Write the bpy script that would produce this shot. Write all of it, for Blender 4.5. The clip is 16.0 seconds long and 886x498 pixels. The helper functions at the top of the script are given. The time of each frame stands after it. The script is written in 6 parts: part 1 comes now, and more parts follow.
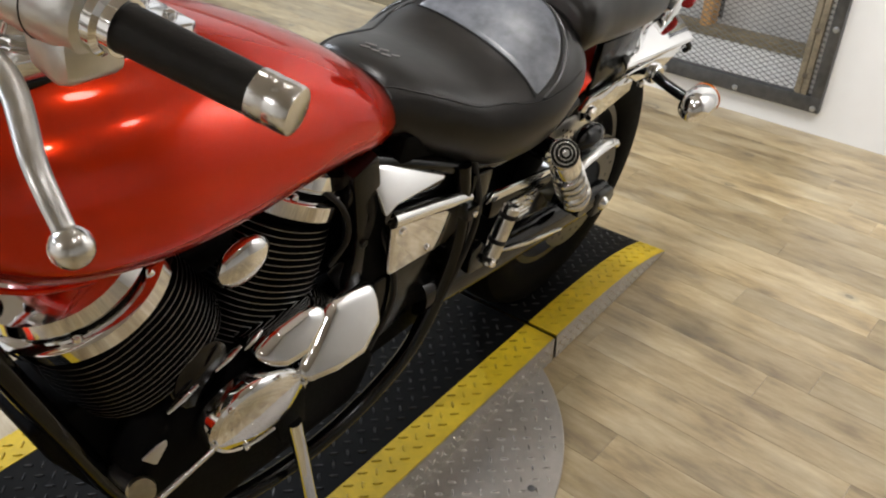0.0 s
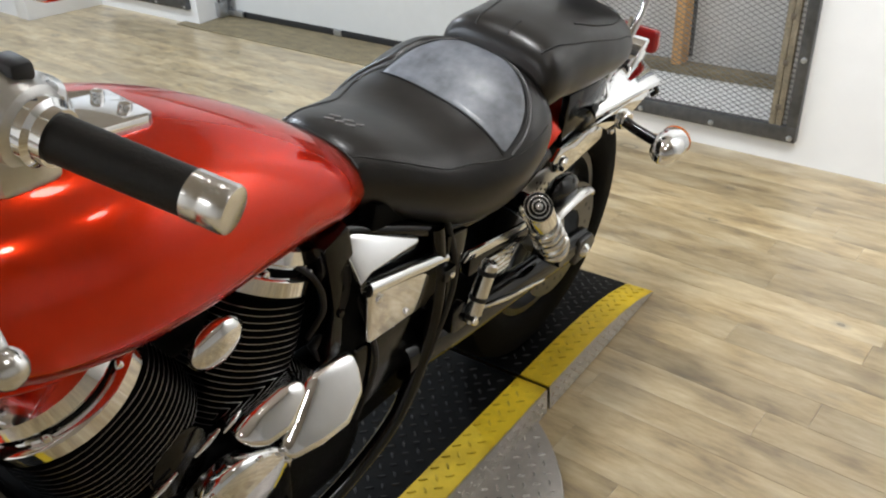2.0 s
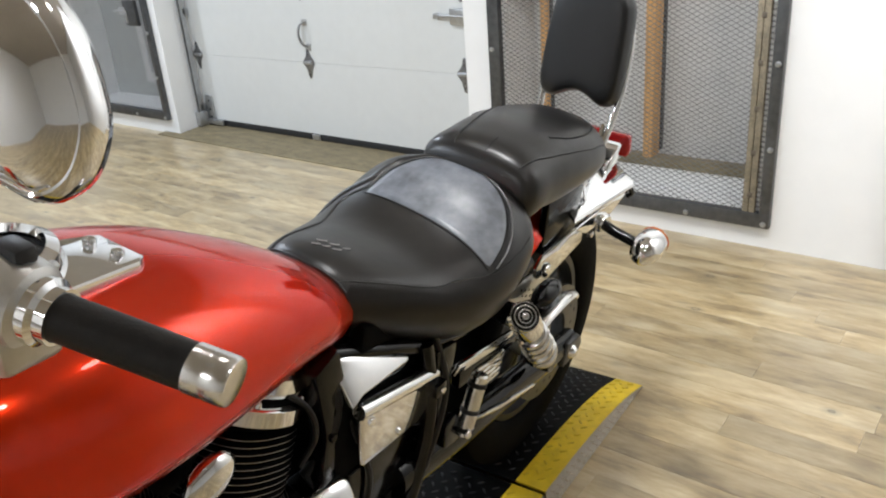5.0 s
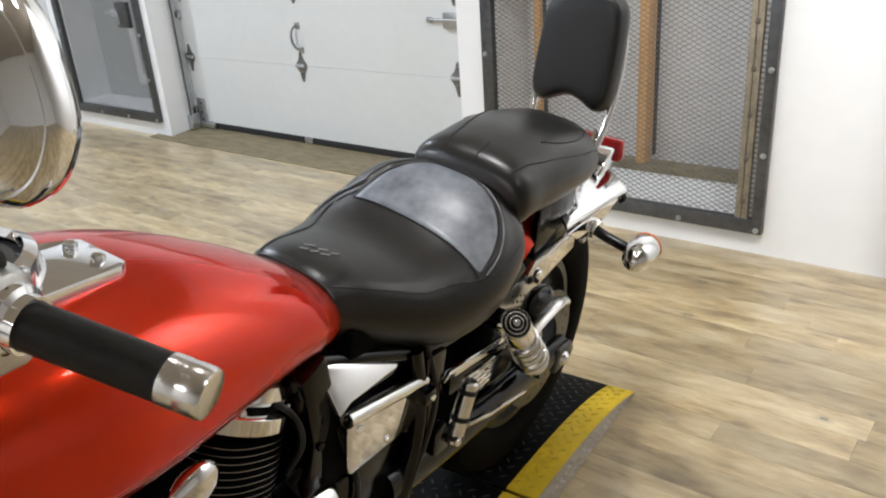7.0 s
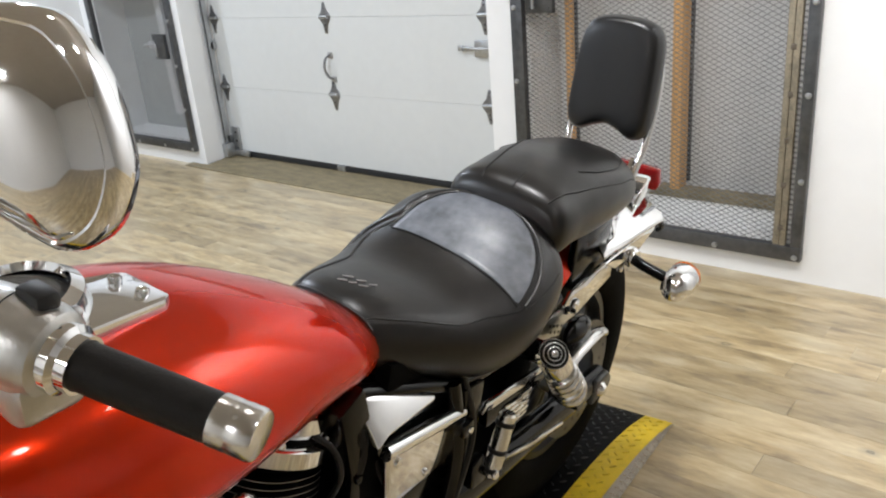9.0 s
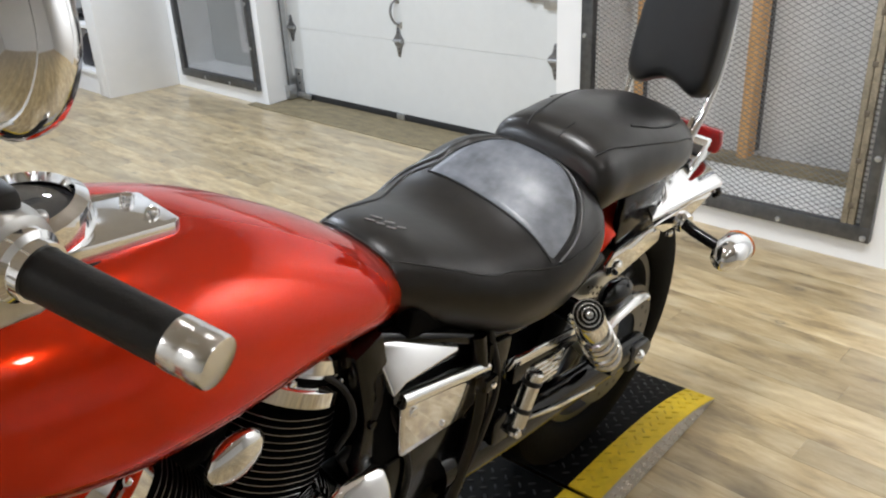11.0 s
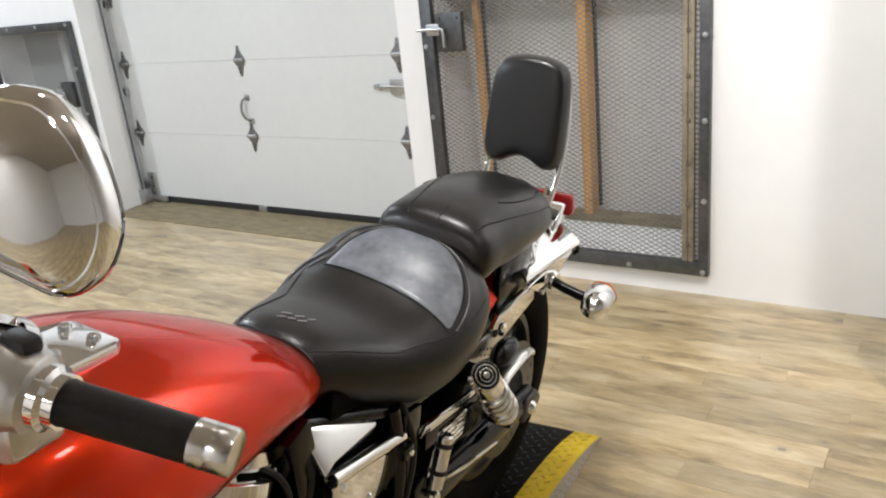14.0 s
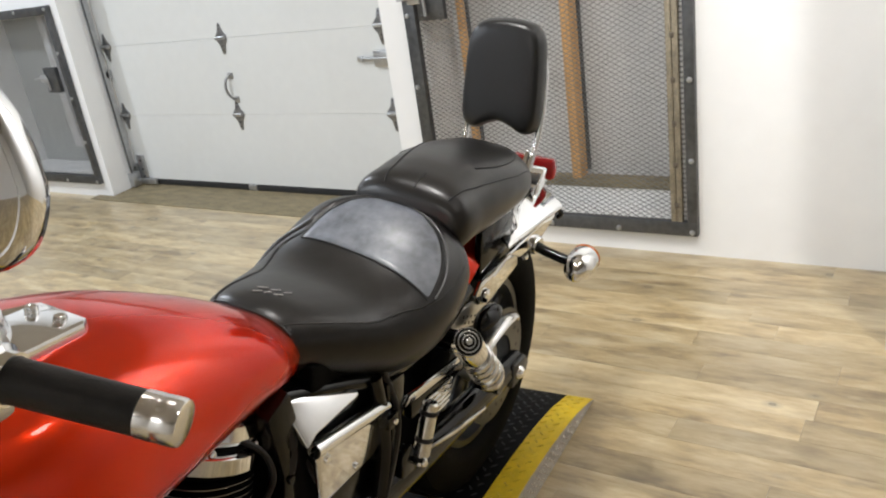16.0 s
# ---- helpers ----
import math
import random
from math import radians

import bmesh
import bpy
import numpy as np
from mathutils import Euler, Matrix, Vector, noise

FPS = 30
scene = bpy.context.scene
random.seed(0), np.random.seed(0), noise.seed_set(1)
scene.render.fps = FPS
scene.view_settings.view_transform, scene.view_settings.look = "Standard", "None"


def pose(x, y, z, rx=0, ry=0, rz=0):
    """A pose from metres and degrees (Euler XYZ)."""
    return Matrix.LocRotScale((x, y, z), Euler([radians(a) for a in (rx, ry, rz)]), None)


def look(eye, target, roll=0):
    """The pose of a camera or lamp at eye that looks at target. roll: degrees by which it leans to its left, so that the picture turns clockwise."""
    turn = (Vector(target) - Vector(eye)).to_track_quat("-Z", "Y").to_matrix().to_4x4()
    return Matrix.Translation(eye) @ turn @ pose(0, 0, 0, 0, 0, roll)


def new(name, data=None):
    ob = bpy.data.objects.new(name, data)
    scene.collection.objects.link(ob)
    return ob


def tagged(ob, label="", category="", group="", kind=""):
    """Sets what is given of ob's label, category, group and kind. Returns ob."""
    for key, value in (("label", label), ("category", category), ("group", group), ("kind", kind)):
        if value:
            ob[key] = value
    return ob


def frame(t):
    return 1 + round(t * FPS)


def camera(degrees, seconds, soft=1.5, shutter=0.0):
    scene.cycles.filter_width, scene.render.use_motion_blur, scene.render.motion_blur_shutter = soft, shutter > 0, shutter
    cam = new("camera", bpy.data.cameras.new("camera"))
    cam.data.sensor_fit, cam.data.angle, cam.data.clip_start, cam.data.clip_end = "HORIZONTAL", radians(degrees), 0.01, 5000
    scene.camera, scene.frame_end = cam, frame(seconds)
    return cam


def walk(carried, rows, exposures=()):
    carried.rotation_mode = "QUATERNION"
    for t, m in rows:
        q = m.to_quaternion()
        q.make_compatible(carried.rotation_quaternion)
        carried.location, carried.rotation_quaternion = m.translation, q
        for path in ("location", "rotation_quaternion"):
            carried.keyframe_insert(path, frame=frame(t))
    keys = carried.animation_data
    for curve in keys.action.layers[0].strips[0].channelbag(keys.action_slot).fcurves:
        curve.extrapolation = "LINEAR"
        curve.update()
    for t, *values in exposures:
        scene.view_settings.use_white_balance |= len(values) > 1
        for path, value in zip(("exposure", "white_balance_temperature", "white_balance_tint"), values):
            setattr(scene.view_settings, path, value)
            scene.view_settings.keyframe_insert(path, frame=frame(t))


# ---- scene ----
cam = camera(58.4, 16.0, soft=2.05)
PATH = [
    (0, (1.021, 0.155, 1.245), (-0.086, 1.408, 0.147), 1.0),
    (0.5, (1.034, 0.202, 1.255), (-0.042, 1.518, 0.202), -3.0),
    (1, (1.05, 0.21, 1.26), (-0.056, 1.528, 0.241), -4.5),
    (1.5, (1.041, 0.197, 1.256), (-0.075, 1.494, 0.219), -3.3),
    (2, (1.034, 0.188, 1.261), (-0.107, 1.494, 0.266), -2.9),
    (2.5, (1.026, 0.186, 1.273), (-0.195, 1.488, 0.371), -4.5),
    (3, (1.032, 0.18, 1.277), (-0.212, 1.471, 0.391), -5.6),
    (3.5, (1.036, 0.187, 1.285), (-0.21, 1.514, 0.457), -5.4),
    (4, (1.018, 0.19, 1.287), (-0.212, 1.515, 0.432), -4.7),
    (4.5, (1.024, 0.192, 1.3), (-0.132, 1.587, 0.454), -4.3),
    (4.7, (1.026, 0.190, 1.307), (-0.135, 1.606, 0.490), -4.6),
    (6.8, (1.021, 0.207, 1.305), (-0.144, 1.638, 0.529), -4.8),
    (7, (1.02, 0.206, 1.302), (-0.129, 1.639, 0.51), -4.2),
    (7.5, (1.014, 0.205, 1.304), (-0.146, 1.639, 0.529), -4.4),
    (8, (1.01, 0.201, 1.308), (-0.183, 1.619, 0.557), -4.3),
    (8.2, (1.009, 0.200, 1.309), (-0.191, 1.622, 0.574), -4.3),
    (10.3, (1.004, 0.214, 1.306), (-0.235, 1.607, 0.583), -5.9),
    (10.5, (1.006, 0.212, 1.3), (-0.22, 1.605, 0.555), -3.8),
    (11, (1.007, 0.259, 1.273), (-0.299, 1.534, 0.456), -2.8),
    (11.5, (0.993, 0.332, 1.249), (-0.322, 1.558, 0.375), 0.1),
    (12, (1.016, 0.306, 1.272), (-0.256, 1.603, 0.436), -2.2),
    (12.5, (1.025, 0.205, 1.301), (-0.159, 1.618, 0.525), -3.1),
    (13, (1.016, 0.138, 1.309), (-0.174, 1.606, 0.653), -3.5),
    (13.5, (1.025, 0.14, 1.306), (-0.071, 1.663, 0.613), -3.6),
    (14, (1.039, 0.144, 1.333), (-0.035, 1.693, 0.666), -6.1),
    (14.5, (1.039, 0.179, 1.359), (0.074, 1.843, 0.81), -4.4),
    (15, (1.042, 0.176, 1.35), (0.03, 1.798, 0.762), -5.0),
    (15.5, (1.048, 0.186, 1.341), (0.037, 1.796, 0.717), -6.7),
    (16, (1.067, 0.165, 1.319), (0.002, 1.692, 0.587), -8.5),
]
EXPOSURE = [(0, -0.21, 6380, 13), (1.5, -0.11, 6180, 11.5), (3.5, -0.01, 6080, 10.5), (7, -0.08, 6150, 12.5), (10.5, -0.05, 6120, 12), (11.5, 0.02, 6100, 12), (12, -0.01, 6150, 12), (13, 0.01, 6250, 12), (14.5, -0.08, 6350, 13), (16, -0.08, 6350, 12)]
walk(cam, [(t, look(eye, target, roll)) for t, eye, target, roll in PATH], EXPOSURE)

# ---- world and light ----
world = bpy.data.worlds.new("world")
world.use_nodes = True
world.node_tree.nodes["Background"].inputs[0].default_value = (0.9, 0.95, 1.0, 1)
world.node_tree.nodes["Background"].inputs[1].default_value = 0.2
scene.world = world
CEIL = 2.75
# place, watts, tilt towards the north wall and beam of the spots; the western ones are cooler
SPOTS = [(-4.6, 1.6, 38, 10, 180), (-2.3, 1.9, 32, 0, 180), (0.25, 1.22, 22, 46, 140), (1.48, 1.64, 20, 46, 112), (1.75, 0.62, 2, 10, 120), (-1.7, -0.6, 26, 20, 180), (-3.4, -0.6, 34, 20, 180), (0.5, -2.3, 20, 0, 180), (-1.9, -2.2, 26, 0, 180)]
LAMPS = [spot[:2] for spot in SPOTS]
for lx, ly, power, tilt, beam in SPOTS:
    lamp = bpy.data.lights.new("ceiling_spot", "AREA")
    lamp.shape, lamp.size, lamp.energy, lamp.color = "DISK", 0.20, power, (0.90, 0.98, 1.06) if lx < -1 else (1.0, 0.98, 0.93)
    lamp.spread = radians(beam)
    lob = new("ceiling_spot", lamp)
    lob.matrix_world = pose(lx, ly, CEIL - 0.12, tilt)


# ---- materials ----
def nodes_of(name):
    m = bpy.data.materials.new(name)
    m.use_nodes = True
    nt = m.node_tree
    return m, nt, nt.nodes["Principled BSDF"], nt.nodes.new, nt.links.new


def pbr(name, base, rough=0.5, metal=0.0, var=0.12, scale=6.0, bump=0.0, bscale=120.0, coat=0.0, rvar=0.1, spec=0.5, stretch=(1, 1, 1), stain=0.0, bdist=0.002):
    m, nt, b, add, link = nodes_of(name)
    tc = add("ShaderNodeTexCoord")
    mp = add("ShaderNodeMapping")
    mp.inputs["Scale"].default_value = stretch
    link(tc.outputs["Object"], mp.inputs[0])
    n1 = add("ShaderNodeTexNoise")
    n1.inputs["Scale"].default_value, n1.inputs["Detail"].default_value = scale, 6
    n2 = add("ShaderNodeTexNoise")
    n2.inputs["Scale"].default_value, n2.inputs["Detail"].default_value = scale * 7.3, 8
    link(mp.outputs[0], n1.inputs["Vector"])
    link(mp.outputs[0], n2.inputs["Vector"])
    mix = add("ShaderNodeMix")
    mix.data_type = "RGBA"
    lo = [max(0, c * (1 - var)) for c in base]
    hi = [min(1, c * (1 + var)) for c in base]
    mix.inputs[6].default_value, mix.inputs[7].default_value = (*lo, 1), (*hi, 1)
    av = add("ShaderNodeMath")
    av.operation = "MULTIPLY_ADD"
    av.inputs[1].default_value = 0.5
    link(n1.outputs[0], av.inputs[0])
    hv = add("ShaderNodeMath")
    hv.operation = "MULTIPLY"
    hv.inputs[1].default_value = 0.5
    link(n2.outputs[0], hv.inputs[0])
    link(hv.outputs[0], av.inputs[2])
    st = add("ShaderNodeMapRange")
    st.inputs[1].default_value, st.inputs[2].default_value = 0.31, 0.69
    link(av.outputs[0], st.inputs[0])
    link(st.outputs[0], mix.inputs[0])
    out = mix.outputs[2]
    if stain:
        n3 = add("ShaderNodeTexNoise")
        n3.inputs["Scale"].default_value, n3.inputs["Detail"].default_value = scale * 2.1, 10
        link(mp.outputs[0], n3.inputs["Vector"])
        r3 = add("ShaderNodeMapRange")
        r3.inputs[1].default_value, r3.inputs[2].default_value, r3.inputs[4].default_value = 0.58, 0.72, stain
        link(n3.outputs[0], r3.inputs[0])
        m3 = add("ShaderNodeMix")
        m3.data_type = "RGBA"
        m3.inputs[7].default_value = (*[c * 0.35 for c in base], 1)
        link(out, m3.inputs[6])
        link(r3.outputs[0], m3.inputs[0])
        out = m3.outputs[2]
    link(out, b.inputs["Base Color"])
    rr = add("ShaderNodeMapRange")
    rr.inputs[3].default_value, rr.inputs[4].default_value = max(0.0, rough - rvar), min(1, rough + rvar)
    link(n2.outputs[0], rr.inputs[0])
    link(rr.outputs[0], b.inputs["Roughness"])
    b.inputs["Metallic"].default_value = metal
    b.inputs["Coat Weight"].default_value = coat
    b.inputs["Coat Roughness"].default_value = 0.03
    b.inputs["Specular IOR Level"].default_value = spec
    if bump:
        nb = add("ShaderNodeTexNoise")
        nb.inputs["Scale"].default_value, nb.inputs["Detail"].default_value = bscale, 4
        link(mp.outputs[0], nb.inputs["Vector"])
        bp = add("ShaderNodeBump")
        bp.inputs["Strength"].default_value, bp.inputs["Distance"].default_value = bump, bdist
        link(nb.outputs[0], bp.inputs["Height"])
        link(bp.outputs[0], b.inputs["Normal"])
    return m


def leather(name, base, rough, worn=0.0, var=0.30, spec=0.30):
    """Grained leather: pebble bump, soft creases; worn sets the sheen weight."""
    m = pbr(name, base, rough, var=var, scale=7, rvar=0.035, spec=spec)
    nt = m.node_tree
    add, link, b = nt.nodes.new, nt.links.new, nt.nodes["Principled BSDF"]
    tc = add("ShaderNodeTexCoord")
    v = add("ShaderNodeTexNoise")
    v.inputs["Scale"].default_value, v.inputs["Detail"].default_value = 130, 2
    n = add("ShaderNodeTexNoise")
    n.inputs["Scale"].default_value, n.inputs["Detail"].default_value = 16, 2
    link(tc.outputs["Object"], v.inputs["Vector"])
    link(tc.outputs["Object"], n.inputs["Vector"])
    b1 = add("ShaderNodeBump")
    b1.inputs["Strength"].default_value, b1.inputs["Distance"].default_value = 0.06, 0.0005
    b2 = add("ShaderNodeBump")
    b2.inputs["Strength"].default_value, b2.inputs["Distance"].default_value = 0.12, 0.006
    link(v.outputs[0], b1.inputs["Height"])
    link(n.outputs[0], b2.inputs["Height"])
    link(b2.outputs[0], b1.inputs["Normal"])
    link(b1.outputs[0], b.inputs["Normal"])
    b.inputs["Sheen Weight"].default_value = worn
    b.inputs["Sheen Roughness"].default_value = 0.4
    return m


def plank_wood(name, joined):
    """Printed oak planks: long grain, grey and tan bands, knots; each plank its own shift and tone."""
    m, nt, b, add, link = nodes_of(name)
    tc = add("ShaderNodeTexCoord")
    if joined:
        g = add("ShaderNodeNewGeometry")
        rnd = g.outputs["Random Per Island"]
    else:
        g = add("ShaderNodeObjectInfo")
        rnd = g.outputs["Random"]
    sh = add("ShaderNodeMath")
    sh.operation = "MULTIPLY"
    sh.inputs[1].default_value = 57.0
    link(rnd, sh.inputs[0])
    off = add("ShaderNodeVectorMath")
    link(tc.outputs["Object"], off.inputs[0])
    comb = add("ShaderNodeCombineXYZ")
    link(sh.outputs[0], comb.inputs[0])
    link(sh.outputs[0], comb.inputs[1])
    link(sh.outputs[0], comb.inputs[2])
    link(comb.outputs[0], off.inputs[1])

    def noise_at(scale, stretch, detail=6, rough=0.6):
        mp = add("ShaderNodeMapping")
        mp.inputs["Scale"].default_value = stretch
        link(off.outputs[0], mp.inputs[0])
        n = add("ShaderNodeTexNoise")
        n.inputs["Scale"].default_value, n.inputs["Detail"].default_value, n.inputs["Roughness"].default_value = scale, detail, rough
        link(mp.outputs[0], n.inputs["Vector"])
        return n.outputs[0]

    band = noise_at(1.0, (5.0, 16, 1), 6, 0.6)
    grain = noise_at(1.0, (13, 80, 1), 8, 0.72)
    blot = noise_at(1.0, (4.2, 12, 1), 4, 0.5)
    pale = noise_at(1.0, (5.0, 15, 1), 4, 0.5)
    r1 = add("ShaderNodeValToRGB")
    r1.color_ramp.elements[0].position, r1.color_ramp.elements[1].position = 0.34, 0.66
    r1.color_ramp.elements[0].color = (0.22, 0.150, 0.070, 1)
    r1.color_ramp.elements[1].color = (0.66, 0.555, 0.345, 1)
    e = r1.color_ramp.elements.new(0.48)
    e.color = (0.46, 0.340, 0.160, 1)
    av = add("ShaderNodeMath")
    av.operation = "MULTIPLY_ADD"
    av.inputs[1].default_value = 0.28
    link(grain, av.inputs[0])
    av2 = add("ShaderNodeMath")
    av2.operation = "MULTIPLY_ADD"
    av2.inputs[1].default_value = 0.72
    link(band, av2.inputs[0])
    link(av.outputs[0], av2.inputs[2])
    av.inputs[2].default_value = 0.0
    link(av2.outputs[0], r1.inputs[0])
    # plank tone
    tone = add("ShaderNodeMapRange")
    tone.inputs[3].default_value, tone.inputs[4].default_value = 0.78, 1.14
    link(rnd, tone.inputs[0])
    mul = add("ShaderNodeMix")
    mul.data_type, mul.blend_type = "RGBA", "MULTIPLY"
    mul.inputs[0].default_value = 1.0
    link(r1.outputs[0], mul.inputs[6])
    tcol = add("ShaderNodeCombineColor")
    for k in range(3):
        link(tone.outputs[0], tcol.inputs[k])
    link(tcol.outputs[0], mul.inputs[7])
    # grey blotches
    rb = add("ShaderNodeMapRange")
    rb.inputs[1].default_value, rb.inputs[2].default_value, rb.inputs[4].default_value = 0.5, 0.75, 0.38
    link(blot, rb.inputs[0])
    grey = add("ShaderNodeMix")
    grey.data_type = "RGBA"
    grey.inputs[7].default_value = (0.30, 0.245, 0.155, 1)
    link(mul.outputs[2], grey.inputs[6])
    link(rb.outputs[0], grey.inputs[0])
    # knots: a dark eye with a darker ring, at two sizes, on some planks only
    kn = None
    for stretch, size, seed in (((2.3, 4.6, 1), 0.085, 0.0), ((4.2, 7.0, 1), 0.06, 3.7)):
        mp = add("ShaderNodeMapping")
        mp.inputs["Scale"].default_value = stretch
        mp.inputs["Location"].default_value = (seed, seed * 0.7, 0)
        link(off.outputs[0], mp.inputs[0])
        wob = add("ShaderNodeTexNoise")
        wob.inputs["Scale"].default_value = 5.0
        link(mp.outputs[0], wob.inputs["Vector"])
        warp = add("ShaderNodeMix")
        warp.data_type = "VECTOR"
        warp.inputs[0].default_value = 0.08
        link(mp.outputs[0], warp.inputs[4])
        link(wob.outputs["Color"], warp.inputs[5])
        vo = add("ShaderNodeTexVoronoi")
        vo.inputs["Scale"].default_value = 1.0
        link(warp.outputs[1], vo.inputs["Vector"])
        ring = add("ShaderNodeValToRGB")
        ring.color_ramp.elements[0].position, ring.color_ramp.elements[0].color = 0.0, (0.35, 0.35, 0.35, 1)
        ring.color_ramp.elements[1].position, ring.color_ramp.elements[1].color = size * 2.4, (0, 0, 0, 1)
        for at, v in ((size * 0.55, 0.25), (size * 0.85, 0.85), (size * 1.15, 0.30)):
            el = ring.color_ramp.elements.new(at)
            el.color = (v, v, v, 1)
        link(vo.outputs["Distance"], ring.inputs[0])
        pick = add("ShaderNodeMath")
        pick.operation = "GREATER_THAN"
        pick.inputs[1].default_value = 0.30
        sep = add("ShaderNodeSeparateColor")
        link(vo.outputs["Color"], sep.inputs[0])
        link(sep.outputs[0], pick.inputs[0])
        amount = add("ShaderNodeMath")
        amount.operation = "MULTIPLY"
        link(ring.outputs[0], amount.inputs[0])
        link(pick.outputs[0], amount.inputs[1])
        if kn is None:
            first = amount
            kn = add("ShaderNodeMix")
            kn.data_type = "RGBA"
            kn.inputs[7].default_value = (0.075, 0.055, 0.034, 1)
        else:
            both = add("ShaderNodeMath")
            both.operation = "MAXIMUM"
            link(first.outputs[0], both.inputs[0])
            link(amount.outputs[0], both.inputs[1])
    pr = add("ShaderNodeMapRange")
    pr.inputs[1].default_value, pr.inputs[2].default_value, pr.inputs[4].default_value = 0.60, 0.76, 0.6
    link(pale, pr.inputs[0])
    pm = add("ShaderNodeMix")
    pm.data_type = "RGBA"
    pm.inputs[7].default_value = (0.60, 0.51, 0.33, 1)
    link(grey.outputs[2], pm.inputs[6])
    link(pr.outputs[0], pm.inputs[0])
    link(pm.outputs[2], kn.inputs[6])
    link(both.outputs[0], kn.inputs[0])
    link(kn.outputs[2], b.inputs["Base Color"])
    b.inputs["Specular IOR Level"].default_value = 0.6
    b.inputs["Coat Weight"].default_value = 1.0
    b.inputs["Coat IOR"].default_value = 1.7
    b.inputs["Coat Roughness"].default_value = 0.36
    b.inputs["Sheen Weight"].default_value = 0.08
    b.inputs["Sheen Roughness"].default_value = 0.35
    rr = add("ShaderNodeMapRange")
    rr.inputs[3].default_value, rr.inputs[4].default_value = 0.34, 0.50
    link(grain, rr.inputs[0])
    link(rr.outputs[0], b.inputs["Roughness"])
    bp = add("ShaderNodeBump")
    bp.inputs["Strength"].default_value, bp.inputs["Distance"].default_value = 0.25, 0.0008
    link(grain, bp.inputs["Height"])
    link(bp.outputs[0], b.inputs["Normal"])
    return m


def emitter(name, color, strength):
    m, nt, b, add, link = nodes_of(name)
    b.inputs["Base Color"].default_value = (*color, 1)
    b.inputs["Emission Color"].default_value = (*color, 1)
    b.inputs["Emission Strength"].default_value = strength
    return m


def glass(name, color, rough=0.05, through_it=0.6):
    m, nt, b, add, link = nodes_of(name)
    b.inputs["Base Color"].default_value = (*color, 1)
    b.inputs["Roughness"].default_value = rough
    b.inputs["Transmission Weight"].default_value = through_it
    b.inputs["Coat Weight"].default_value = 0.5
    return m


RED = pbr("candy_red_paint", (0.78, 0.034, 0.0025), 0.21, 0.58, var=0.03, scale=3, coat=0.8, rvar=0.004, spec=0.08)
RED.node_tree.nodes["Principled BSDF"].inputs["Specular Tint"].default_value = (0.50, 0.04, 0.01, 1)
CHROME = pbr("chrome", (0.84, 0.845, 0.85), 0.06, 1.0, var=0.03, scale=5, rvar=0.04)
POLISHED = pbr("polished_aluminium", (0.76, 0.76, 0.75), 0.22, 1.0, var=0.08, scale=12, rvar=0.08, bump=0.05, bscale=300)
SATIN = pbr("satin_cast_aluminium", (0.66, 0.66, 0.65), 0.34, 1.0, var=0.10, scale=15, rvar=0.1, bump=0.12, bscale=350)
FIN_EDGE = pbr("machined_fin_edge", (0.28, 0.276, 0.266), 0.38, 1.0, var=0.12, scale=20, rvar=0.1)
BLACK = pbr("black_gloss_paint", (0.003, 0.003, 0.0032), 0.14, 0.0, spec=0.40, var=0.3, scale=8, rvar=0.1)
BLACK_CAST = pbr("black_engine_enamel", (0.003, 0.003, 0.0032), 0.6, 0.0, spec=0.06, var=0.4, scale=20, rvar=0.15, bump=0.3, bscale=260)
RUBBER = pbr("black_rubber", (0.014, 0.0128, 0.0118), 0.44, 0.0, var=0.25, scale=18, rvar=0.1, spec=0.3, bump=0.2, bscale=400)
TYRE = pbr("tyre_rubber", (0.0036, 0.0035, 0.0034), 0.7, 0.0, var=0.3, scale=10, rvar=0.1, spec=0.05, bump=0.25, bscale=300)
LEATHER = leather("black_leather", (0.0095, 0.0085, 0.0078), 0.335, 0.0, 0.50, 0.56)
# black leather made blue-grey: the room's reflection is painted into its colour
LEATHER_REFLECT = leather("reflection_grey_leather", (0.185, 0.202, 0.235), 0.36, 0.05, 0.50, 0.85)
EMBOSS = pbr("rubbed_embossing", (0.36, 0.35, 0.34), 0.5, var=0.4, scale=90)
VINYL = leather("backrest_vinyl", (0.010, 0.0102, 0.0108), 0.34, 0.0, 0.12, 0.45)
BRASSY = pbr("tarnished_brass", (0.42, 0.36, 0.24), 0.35, 1.0, var=0.15, scale=20)
THREAD = pbr("black_thread", (0.014, 0.014, 0.014), 0.6, var=0.3, scale=200)
RED_LENS = glass("red_lens", (0.55, 0.02, 0.02), 0.12, 0.35)
AMBER = glass("amber_lens", (0.85, 0.22, 0.02), 0.10, 0.45)
DIAL_GLASS = glass("dial_glass", (0.75, 0.78, 0.8), 0.02, 0.9)
DIAL = pbr("dial_face", (0.03, 0.03, 0.035), 0.5)
WHEEL_DARK = pbr("dark_cast_wheel", (0.10, 0.10, 0.10), 0.35, 0.9, var=0.2, scale=12, rvar=0.1)
MIRROR = pbr("mirror_glass", (0.88, 0.88, 0.88), 0.02, 1.0, var=0.01, rvar=0.015)
TREAD_BLACK = pbr("black_tread_plate", (0.0042, 0.0042, 0.0040), 0.5, 0.0, var=0.35, scale=9, rvar=0.12, spec=0.09, bump=0.2, bscale=200, stain=0.2)
TREAD_YELLOW = pbr("yellow_painted_tread", (0.74, 0.52, 0.016), 0.48, 0.0, var=0.16, scale=7, rvar=0.1, bump=0.2, bscale=260, stain=0.25)
